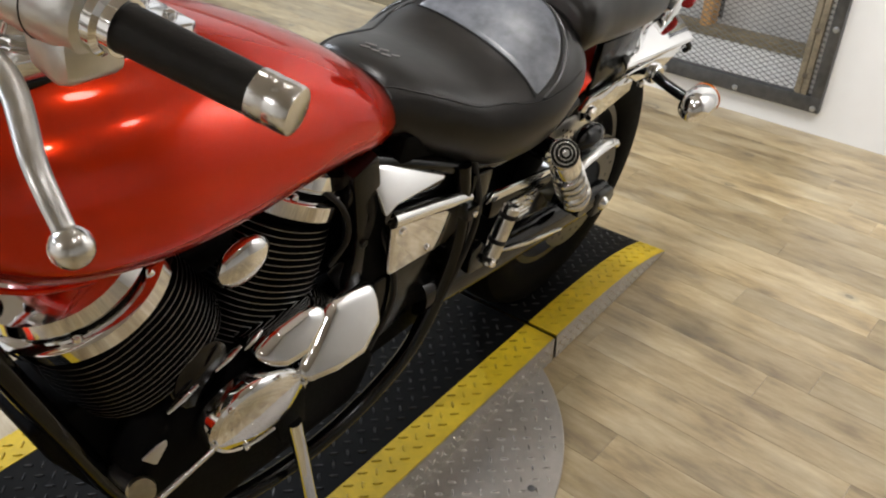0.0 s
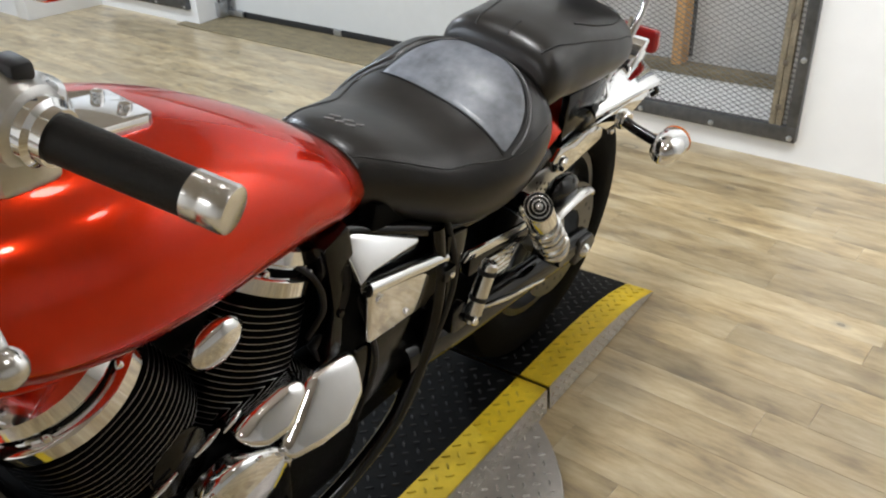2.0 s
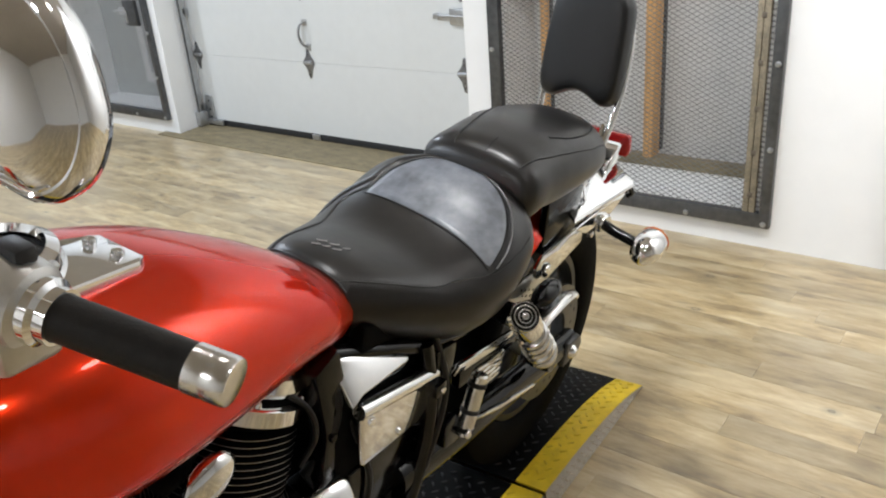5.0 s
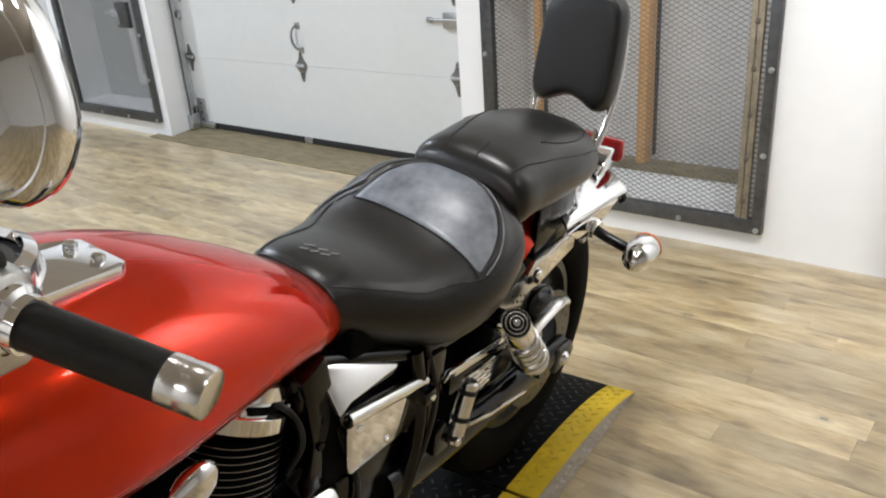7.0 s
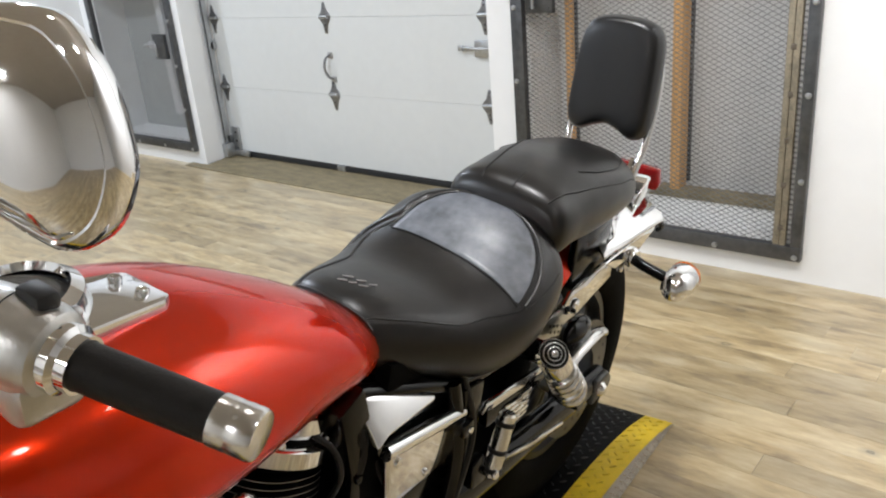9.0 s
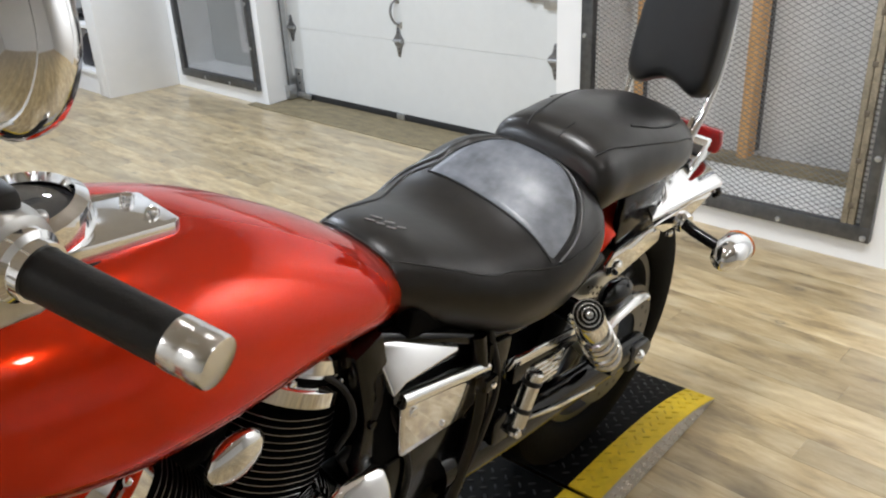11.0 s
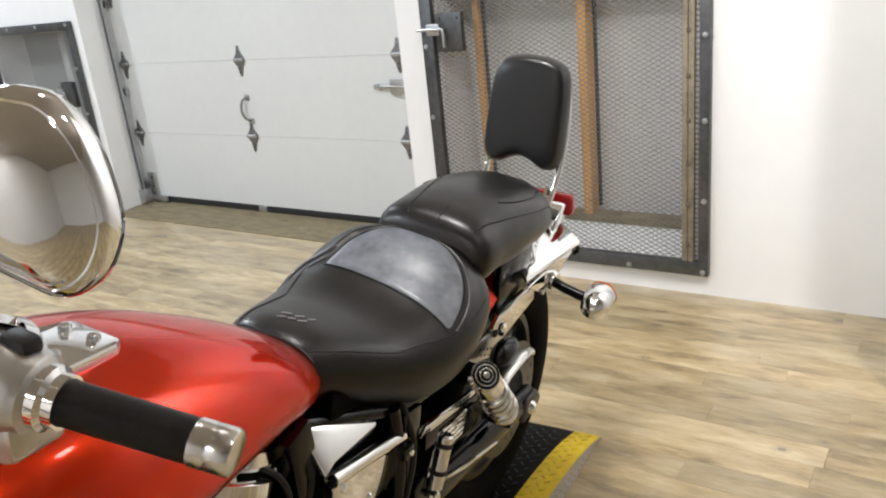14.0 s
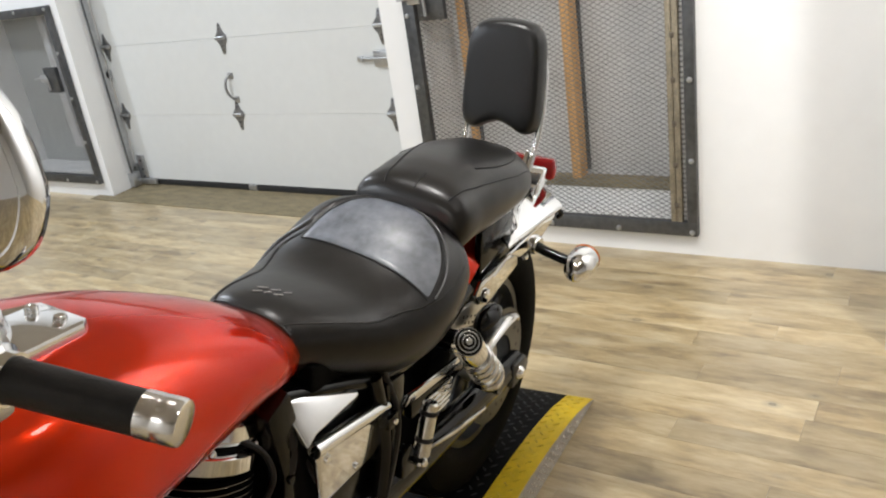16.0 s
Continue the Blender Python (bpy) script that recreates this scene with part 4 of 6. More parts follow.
def patch_on(table, outline, name, material, parent, lift, label="", nu=26, nv=18, skew=0.07):
    """A panel sewn on a body's upper side; outline(v) gives y and the two x ends."""
    bm = bmesh.new()
    rows = []
    for j in range(nv + 1):
        y, xa, xb = outline(j / nv)
        row = []
        for i in range(nu + 1):
            x = xa + (xb - xa) * i / nu
            edge = min(i, nu - i, j * 1.2, (nv - j) * 1.2)
            yy = y - skew * (1 - j / nv) * x
            row.append(bm.verts.new((x, yy, surface_z(table, x, yy) + (lift if edge > 0.6 else -0.001))))
        rows.append(row)
    for a, b in zip(rows, rows[1:]):
        for i in range(nu):
            bm.faces.new((a[i], a[i + 1], b[i + 1], b[i]))
    return part(name, bm, material, parent, label, angle=80)


def insert_outline(v):
    y = 0.188 + 0.128 * v
    w = 0.141 * math.sqrt(max(0.03, 1 - max(0, v) ** 2.6))
    return y, 0.030 - w * 0.86, 0.030 + w


# insert panel whose grey stands for light reflected off black leather
patch_on(SEAT, insert_outline, "seat_insert", LEATHER_REFLECT, seat, 0.0018, "leather insert at the back of the seat, reflected light painted grey", 40, 26)
far_side = [(-0.058, 0.74), (-0.02, 0.70), (0.03, 0.64), (0.075, 0.62), (0.12, 0.70), (0.16, 0.76), (0.188, 0.72)]
side = [(-0.058, 0.72), (-0.02, 0.80), (0.03, 0.85), (0.075, 0.88), (0.12, 0.86), (0.16, 0.78), (0.188, 0.69)]


def on_side(y, f):
    row = lerp_table(SEAT, y)
    return row[6] + row[0] * f, y


steps_ = (0.15, 0.3, 0.45, 0.6, 0.75, 0.88, 0.95)
arc = [insert_outline(v) for v in steps_]
loop = [on_side(y, -f) for y, f in far_side]
loop += [(0.030 + (xa - 0.030) * 1.05, y + 0.004) for y, xa, xb in arc] + [(0.030, 0.322)]
loop += [(0.030 + (xb - 0.030) * 1.05, y + 0.004) for y, xa, xb in reversed(arc)] + [(0.030 + 0.141 * 1.05, 0.188)]
sp = [(p.x, p.y) for p in spline([(x, y, 0) for x, y in loop], 5)]
strip_on(SEAT, sp, 0.0028, 0.0004, "piping", LEATHER, seat)
rim_run = [on_side(0.12, -0.92), on_side(0.155, -0.90), on_side(0.19, -0.885)]
rim_run += [(0.030 + (xa - 0.030) * 1.13, y + 0.008) for y, xa, xb in arc[1:5]] + [(0.030, 0.331)]
rim_run += [(0.030 + (xb - 0.030) * 1.13, y + 0.008) for y, xa, xb in reversed(arc[4:5])]
rim_path = [(p.x, p.y) for p in spline([(x, y, 0) for x, y in rim_run], 5)]
part("rim_roll", tubes([(x, y, surface_z(SEAT, x, y) - 0.0065) for x, y in rim_path], [0.004, 0.011, 0.012, 0.012, 0.012, 0.011, 0.004], n=14, flat=0.75), LEATHER, seat, "rolled leather rim round the insert")
fold = [(p.x, p.y) for p in spline([(*on_side(y, f), 0) for y, f in side[:5] + [(0.16, 0.905), (0.20, 0.935), (0.25, 0.955), (0.29, 0.965)]], 5)]
strip_on(SEAT, fold, 0.0014, -0.0004, "piping", LEATHER, seat)
nose = [(-0.074 + 0.148 * k / 12, -0.056 + 0.004 * abs(k / 6 - 1)) for k in range(13)]
strip_on(SEAT, nose, 0.0022, 0.0004, "piping", LEATHER, seat)
inner = [(0.030 + (x - 0.030) * 0.955, y * 0.985 + 0.001) for x, y in sp if y > 0.192]
strip_on(SEAT, inner, 0.0012, 0.0022, "stitching", THREAD, seat)
xa_, xb_ = insert_outline(0)[1:]
strip_on(SEAT, [(xa_ + (xb_ - xa_) * k / 30, 0.1865 - 0.07 * (xa_ + (xb_ - xa_) * k / 30)) for k in range(31)], 0.0016, 0.0012, "stitching", THREAD, seat)
# embossed maker's mark on the nose as plain bars
for k, (x, y, l) in enumerate(((-0.012, -0.010, 0.010), (0.0, -0.006, 0.008), (0.012, -0.002, 0.010), (-0.014, 0.002, 0.012), (0.002, 0.006, 0.010), (0.016, 0.010, 0.008))):
    z = surface_z(SEAT, x * 1.3, y * 1.3)
    part("embossed_mark", tubes([(x * 1.3 - l * 0.65, y * 1.3 - 0.003, z + 0.0010), (x * 1.3 + l * 0.65, y * 1.3 + 0.003, z + 0.0010)], 0.0017, n=6, flat=0.6), EMBOSS, seat)

# pillion
PILL = [
    (0.318, 0.092, 0.772, 0.830, 0.5, 2.6, 2.6, 0.044, 0, 1.0),
    (0.325, 0.108, 0.754, 0.851, 0.5, 2.7, 2.7, 0.044, 0, 0.98),
    (0.346, 0.118, 0.741, 0.869, 0.52, 2.7, 2.6, 0.044, 0, 0.96),
    (0.40, 0.119, 0.733, 0.878, 0.54, 2.5, 2.4, 0.044, 0.001, 0.93),
    (0.46, 0.122, 0.726, 0.881, 0.54, 2.5, 2.4, 0.044, 0.002, 0.92),
    (0.54, 0.124, 0.722, 0.876, 0.54, 2.4, 2.4, 0.043, 0.001, 0.92),
    (0.62, 0.120, 0.719, 0.862, 0.53, 2.3, 2.3, 0.041, 0, 0.93),
    (0.675, 0.103, 0.720, 0.845, 0.5, 2.2, 2.2, 0.039, 0, 0.95),
    (0.706, 0.070, 0.738, 0.820, 0.5, 2.1, 2.1, 0.038, 0, 0.98),
    (0.718, 0.030, 0.765, 0.795, 0.5, 2.0, 2.0, 0.038, 0, 1.0),
]
bm = bmesh.new()
ringloft(bm, body_loft(PILL, 0.318, 0.718, 52, 64, roll=ROLL))
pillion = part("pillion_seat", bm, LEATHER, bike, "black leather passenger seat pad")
def pad_path(pairs):
    """Points on the pad, given as (share of the half width, y)."""
    out = []
    for u, y in pairs:
        row = lerp_table(PILL, y)
        out.append((row[6] + row[0] * u, y, 0))
    return [(p.x, p.y) for p in spline(out, 6)]


for pairs in ([(-0.44, 0.334), (-0.46, 0.350), (-0.48, 0.375), (-0.53, 0.42), (-0.60, 0.48), (-0.70, 0.54), (-0.84, 0.59)],
              [(0.10, 0.334), (0.10, 0.352), (0.10, 0.376)],
              [(0.70, 0.336), (0.72, 0.352), (0.76, 0.380), (0.84, 0.42), (0.90, 0.48), (0.94, 0.56), (0.95, 0.63)]):
    strip_on(PILL, pad_path(pairs), 0.0019, 0.0003, "stitching", THREAD, pillion)
strip_on(PILL, pad_path([(-0.80, 0.47), (-0.86, 0.54), (-0.78, 0.62), (-0.30, 0.672), (0.20, 0.682), (0.62, 0.655), (0.76, 0.59), (0.74, 0.51), (0.60, 0.455)]), 0.0020, 0.0006, "piping", LEATHER, pillion)

# backrest and its chrome bar
BY, TILT = 0.80, radians(9)


def backrest_mesh():
    bm = bmesh.new()
    outline = []
    w0, w1, h0, h1 = 0.094, 0.086, 0.0, 0.245
    corner = [(-w0, 0.035), (-w0 * 0.9, 0.008), (-0.060, -0.002), (-0.030, 0.012), (0.0, 0.020), (0.030, 0.012), (0.060, -0.002), (w0 * 0.9, 0.008), (w0, 0.035), (w0, 0.10), (w1 + 0.003, 0.19), (w1 * 0.86, 0.228), (0.045, 0.243), (0.0, 0.247), (-0.045, 0.243), (-w1 * 0.86, 0.228), (-w1 - 0.003, 0.19), (-w0, 0.10)]
    pts = spline([(x, 0, z) for x, z in corner + corner[:1]], 4)[:-1]
    c = Vector((0, 0, 0.125))
    rings = []
    for d, k in ((-0.034, 0.45), (-0.0335, 0.70), (-0.032, 0.84), (-0.0285, 0.91), (-0.022, 0.945), (-0.0195, 0.952), (-0.012, 0.985), (0.002, 1.0), (0.014, 0.99), (0.022, 0.95), (0.025, 0.88)):
        rings.append([(c.x + (p.x - c.x) * k, d, c.z + (p.z - c.z) * (1 - (1 - k) * 0.9)) for p in pts])
    ringloft(bm, rings)
    return bm


bm = backrest_mesh()
bmesh.ops.transform(bm, matrix=Matrix.Translation((0.012, BY, 0.832)) @ Matrix.Rotation(-TILT, 4, "X"), verts=bm.verts)
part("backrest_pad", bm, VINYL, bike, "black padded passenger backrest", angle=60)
bar = [(0.088, 0.70, 0.665), (0.090, 0.75, 0.72), (0.098, 0.795, 0.79), (0.103, 0.825, 0.88), (0.096, 0.845, 0.98), (0.070, 0.855, 1.035), (0.012, 0.858, 1.045), (-0.046, 0.855, 1.035), (-0.072, 0.845, 0.98), (-0.079, 0.825, 0.88), (-0.074, 0.795, 0.79), (-0.066, 0.75, 0.72), (-0.064, 0.70, 0.665)]
sissy = part("sissy_bar", tubes(spline(bar, 6), 0.0075, n=12), CHROME, bike, "bent chrome backrest bar")
for sx in (1, -1):
    a, b = sorted((sx * 0.076 + 0.006, sx * 0.084 + 0.006))
    sp_ = part("side_bracket", prisms([(0.685, 0.645), (0.715, 0.630), (0.775, 0.70), (0.805, 0.785), (0.785, 0.80), (0.745, 0.735)], "x", a, b, bevel=0.003), CHROME, sissy)
    for y, z in ((0.715, 0.655), (0.745, 0.695), (0.775, 0.745)):
        bolt(sp_, (sx * 0.084 + 0.006, y, z), (sx, 0, 0), 0.008, 0.005, CHROME)

# rear mudguard
bm = bmesh.new()
rings = []
for k in range(33):
    a = radians(92 + 38 * k / 32)
    fl = min(1.0, max(0.0, (math.degrees(a) - 98) / 12))
    rr, gw = 0.382 + 0.012 * fl, 0.100 + 0.012 * fl
    ring = []
    for q in range(17):
        b = -1 + 2 * q / 16
        ring.append((gw * b, 0.62 + (rr - 0.05 * abs(b) ** 3) * math.cos(a), 0.327 + (rr - 0.05 * abs(b) ** 3) * math.sin(a)))
    for q in range(16, -1, -1):
        b = -1 + 2 * q / 16
        ring.append(((gw - 0.005) * b, 0.62 + (rr - 0.006 - 0.05 * abs(b) ** 3) * math.cos(a), 0.327 + (rr - 0.006 - 0.05 * abs(b) ** 3) * math.sin(a)))
    rings.append(ring)
ringloft(bm, rings)
part("rear_mudguard", bm, RED, bike, "red painted rear mudguard")
for sx in (1, -1):
    x = lambda v: sx * v
    a, b = sorted((x(0.106), x(0.150)))
    # top flange and side web of the rail
    pl = prisms([(x(0.070), 0.905), (x(0.158), 0.850), (x(0.142), 0.572), (x(0.108), 0.60)], "z", 0.652, 0.662, bevel=0.003)
    for v in pl.verts:
        v.co.z += (0.150 - abs(v.co.x)) * 0.32
    rail = part("mudguard_rail", pl, CHROME, bike, "chrome mudguard rail plate")
    part("rail_web", prisms([(0.57, 0.650), (0.855, 0.652), (0.84, 0.640), (0.73, 0.612), (0.62, 0.620)], "x", *sorted((x(0.142), x(0.149))), bevel=0.002), CHROME, rail)
    part("rail_hook", tubes(spline([(x(0.14), 0.85, 0.65), (x(0.15), 0.865, 0.63), (x(0.14), 0.87, 0.615)], 6), 0.006, n=8), BLACK, rail)
    part("strut_bar", prisms([(0.450, 0.600), (0.462, 0.575), (0.515, 0.558), (0.66, 0.577), (0.66, 0.620), (0.60, 0.628), (0.475, 0.622)], "x", *sorted((x(0.118), x(0.128))), bevel=0.004), CHROME, rail)
    bolt(rail, (x(0.128), 0.485, 0.588), (sx, 0, 0), 0.016, 0.012, CHROME)
    bolt(rail, (x(0.13), 0.625, 0.632), (sx, 0, 0), 0.012, 0.014, CHROME)
    part("shroud", prisms([(0.492, 0.612), (0.497, 0.722), (0.66, 0.712), (0.64, 0.600)], "x", *sorted((x(0.098), x(0.116))), bevel=0.006), BLACK, bike)

# tail lamp
tail = part("tail_lamp", prisms([(-0.072, 0.690), (0.108, 0.690), (0.114, 0.702), (0.108, 0.742), (-0.068, 0.742), (-0.076, 0.702)], "y", 0.900, 0.928, bevel=0.008, seg=3), RED_LENS, bike, "red tail lamp lens")
part("lamp_housing", prisms([(0.815, 0.668), (0.899, 0.690), (0.899, 0.730), (0.872, 0.726), (0.835, 0.700)], "x", -0.065, 0.100, bevel=0.006, seg=3), CHROME, tail)
part("plate_bracket", prisms([(0.84, 0.60), (0.90, 0.62), (0.90, 0.66), (0.82, 0.655)], "x", -0.05, 0.05, bevel=0.004), BLACK, tail)


def signal(sx, y, z, name, lens=True):
    """A bullet turn lamp on a short black stem."""
    x = lambda v: sx * v
    body = part(name, lathes([(0.009, 0.0), (0.016, 0.05), (0.025, 0.20), (0.031, 0.42), (0.0333, 0.65), (0.0330, 0.86), (0.0315, 1.0)], (x(0.262), y - 0.060, z - 0.002), (x(0.262), y + 0.022, z + 0.002), n=28), CHROME, bike, "bullet-shaped chrome turn signal")
    part("lens", lathes([(0.031, 0.0), (0.0325, 0.3), (0.027, 0.75), (0.011, 1.0)], (x(0.262), y + 0.0225, z + 0.002), (x(0.262), y + 0.044, z + 0.003), n=28), AMBER, body, "amber lens")
    part("stem", tubes([(x(0.132), y + 0.01, z + 0.020), (x(0.18), y, z + 0.010), (x(0.240), y - 0.005, z)], [0.0125, 0.0110, 0.0118], n=14), BLACK, body, "black stem")
    part("stem_clamp", lathes([(0.019, 0), (0.022, 0.2), (0.022, 0.8), (0.019, 1.0)], (x(0.130), y + 0.010, z + 0.021), (x(0.160), y + 0.005, z + 0.016), n=18), CHROME, body)
    for dy, dz in ((-0.030, 0.016), (-0.022, -0.014), (0.030, 0.004)):
        bolt(body, (x(0.136), y + dy, z + dz + 0.012), (sx, 0, 0), 0.0085, 0.010, CHROME)
    return body


signal(1, 0.695, 0.598, "turn_signal")
signal(-1, 0.695, 0.598, "turn_signal")

# rear wheel
wheel = part("rear_wheel", bmesh.new(), TYRE, bike, "rear wheel with black tyre")
wb = bmesh.new()
TP = [(0.205, 0.060), (0.215, 0.074), (0.245, 0.083), (0.285, 0.084), (0.308, 0.074), (0.321, 0.050), (0.327, 0.020)]
prof = TP + [(r, -x) for r, x in reversed(TP)]
n = 72
rows = [[wb.verts.new((x, 0.62 + r * math.cos(2 * math.pi * k / n), 0.327 + r * math.sin(2 * math.pi * k / n))) for r, x in prof] for k in range(n)]
for k in range(n):
    a, b = rows[k], rows[(k + 1) % n]
    for q in range(len(prof)):
        wb.faces.new((a[q], a[(q + 1) % len(prof)], b[(q + 1) % len(prof)], b[q]))
finish(wb)
wb.to_mesh(wheel.data)
wb.free()
part("rim", lathes([(0.190, 0), (0.206, 0.0), (0.214, 0.06), (0.206, 0.14), (0.196, 0.3), (0.196, 0.7), (0.206, 0.86), (0.214, 0.94), (0.206, 1.0), (0.190, 1.0), (0.186, 0.5), (0.190, 0.0)], (-0.066, 0.62, 0.327), (0.066, 0.62, 0.327), n=64, cap=False), WHEEL_DARK, wheel, "dark metal rim")
part("hub", lathes([(0.02, 0), (0.05, 0.05), (0.055, 0.3), (0.04, 0.5), (0.055, 0.7), (0.05, 0.95), (0.02, 1.0)], (-0.09, 0.62, 0.327), (0.09, 0.62, 0.327), n=30), SATIN, wheel)
for k in range(5):
    a = 2 * math.pi * k / 5 + 0.3
    for da in (-0.14, 0.14):
        p0 = Vector((0.03, 0.62 + 0.05 * math.cos(a + da), 0.327 + 0.05 * math.sin(a + da)))
        p1 = Vector((0.03, 0.62 + 0.192 * math.cos(a + da * 1.3), 0.327 + 0.192 * math.sin(a + da * 1.3)))
        part("spoke", tubes([p0, p1], [0.013, 0.010], n=10, flat=1.6), WHEEL_DARK, wheel)
disc = part("brake_disc", lathes([(0.075, 0), (0.140, 0), (0.140, 1.0), (0.075, 1.0), (0.075, 0)], (0.100, 0.62, 0.327), (0.105, 0.62, 0.327), n=48, cap=False), WHEEL_DARK, wheel, "drilled steel disc")
for k in range(24):
    a = 2 * math.pi * k / 24
    r = 0.122 if k % 2 else 0.108
    part("disc_hole", lathes([(0.0, 0), (0.005, 0.0), (0.005, 1), (0.0, 1)], (0.1052, 0.62 + r * math.cos(a), 0.327 + r * math.sin(a)), (0.1058, 0.62 + r * math.cos(a), 0.327 + r * math.sin(a)), n=8), DARK, disc)
part("axle_nut", lathes([(0.016, 0), (0.018, 0.2), (0.016, 0.7), (0.008, 1.0)], (0.148, 0.62, 0.327), (0.172, 0.62, 0.327), n=12), CHROME, wheel)

# swingarm with chrome trim
for sx in (1, -1):
    x = lambda v: sx * v
    arm = part("swingarm", tubes(spline([(x(0.115), 0.02, 0.385), (x(0.125), 0.20, 0.375), (x(0.128), 0.42, 0.350), (x(0.132), 0.60, 0.330), (x(0.132), 0.66, 0.325)], 5), [0.026, 0.028, 0.026, 0.024, 0.022], n=14, flat=1.4), BLACK, bike, "black swingarm")
    if sx > 0:
        part("arm_trim", prisms([(0.195, 0.418), (0.25, 0.401), (0.31, 0.381), (0.45, 0.342), (0.45, 0.334), (0.30, 0.374), (0.21, 0.408)], "x", 0.150, 0.158, bevel=0.003), CHROME, arm, "chrome trim strip")
        part("axle_adjuster", prisms([(0.585, 0.300), (0.66, 0.298), (0.68, 0.325), (0.66, 0.352), (0.60, 0.356)], "x", 0.142, 0.160, bevel=0.006), WHEEL_DARK, arm)
        part("chain_guard", prisms([(0.20, 0.510), (0.44, 0.470), (0.45, 0.450), (0.30, 0.452), (0.20, 0.465)], "x", 0.100, 0.122, bevel=0.006), BLACK, bike, "black chain guard")
        for k in range(5):
            part("guard_rib", tubes([(0.124, 0.23 + 0.006 * k, 0.430 + 0.012 * k), (0.124, 0.335 + 0.004 * k, 0.425 + 0.010 * k)], 0.0045, n=8), CHROME, arm)
        part("guard_trim", prisms([(0.16, 0.525), (0.18, 0.540), (0.39, 0.505), (0.385, 0.488)], "x", 0.124, 0.134, bevel=0.003), CHROME, arm, "chrome guard strip")

# shocks
for sx in (1, -1):
    x = lambda v: sx * v
    top, bot = Vector((x(0.187), 0.288, 0.602)), Vector((x(0.177), 0.446, 0.408))
    shock = part("shock_absorber", lathes([(0.010, 0), (0.016, 0.02), (0.016, 0.6), (0.010, 1.0)], top, bot, n=16), CHROME, bike, "chrome rear shock absorber")
    part("upper_shroud", lathes([(0.022, 0.0), (0.0280, 0.02), (0.0285, 0.08), (0.0285, 0.92), (0.0275, 1.0)], top.lerp(bot, 0.02), top.lerp(bot, 0.22), n=26), CHROME, shock)
    coil = []
    d = (bot - top).normalized()
    s1 = d.cross(Vector((1, 0, 0))).normalized()
    s2 = d.cross(s1)
    for k in range(5 * 16 + 1):
        a = 2 * math.pi * k / 16
        coil.append(top.lerp(bot, 0.25 + 0.48 * k / 80) + s1 * ((0.0235 + 0.004 * k / 80) * math.cos(a)) + s2 * ((0.0235 + 0.004 * k / 80) * math.sin(a)))
    part("spring", tubes(coil, 0.0072, n=8), POLISHED, shock)
    part("lower_cup", lathes([(0.028, 0), (0.030, 0.3), (0.025, 0.7), (0.015, 1.0)], top.lerp(bot, 0.74), top.lerp(bot, 0.90), n=24), CHROME, shock)
    up = (top - bot).normalized()
    face = Vector((x(0.52), -0.54, 0.66)).normalized()
    c0 = top + face * 0.014
    cap = part("mount_cap", lathes([(0.024, 0), (0.0280, 0.15), (0.0280, 0.8), (0.0262, 1.0)], top - face * 0.016, c0, n=32), POLISHED, shock, "round chrome mount cap")
    for k, (r0, mt) in enumerate(((0.0252, BLACK), (0.0202, POLISHED), (0.0182, BLACK), (0.0128, POLISHED), (0.0110, BLACK), (0.0062, POLISHED))):
        part("cap_ring", lathes([(r0, 0), (r0, 0.7), (r0 - 0.0006, 1.0)], c0 + face * (0.0003 + 0.0009 * k), c0 + face * (0.0012 + 0.0009 * k), n=28), mt, cap)
    part("mount_eye", lathes([(0.020, 0), (0.022, 0.2), (0.022, 0.8), (0.020, 1.0)], (x(0.120), 0.297, 0.592), (x(0.19), 0.297, 0.592), n=20), BLACK, shock)
    part("lower_eye", lathes([(0.018, 0), (0.020, 0.3), (0.018, 1.0)], (x(0.140), 0.446, 0.408), (x(0.190), 0.446, 0.408), n=18), BLACK, shock)
part("guard_hook", tubes(spline([(0.176, 0.345, 0.515), (0.180, 0.40, 0.538), (0.182, 0.47, 0.546), (0.181, 0.515, 0.538), (0.178, 0.535, 0.522)], 6), [0.017, 0.015, 0.014, 0.013, 0.010], n=14, flat=0.6), POLISHED, bike, "bent polished guard bracket")
part("hook_boot", ball(bmesh.new(), (0.155, 0.45, 0.555), 0.04, (0.6, 1.3, 0.8)), BLACK, bike)
part("perforated_bracket", prisms([(0.33, 0.600), (0.448, 0.592), (0.52, 0.552), (0.493, 0.518), (0.417, 0.545), (0.34, 0.56)], "x", 0.116, 0.122, bevel=0.003), SATIN, bike, "perforated steel bracket")

for k in range(9):
    y, z = 0.405 + 0.017 * (k % 5) + 0.006 * (k // 5), 0.576 - 0.0075 * (k % 5) - 0.016 * (k // 5)
    part("bracket_hole", lathes([(0.0, 0), (0.0032, 0.0), (0.0032, 1), (0.0, 1)], (0.1222, y, z), (0.1228, y, z), n=8), DARK, bike)

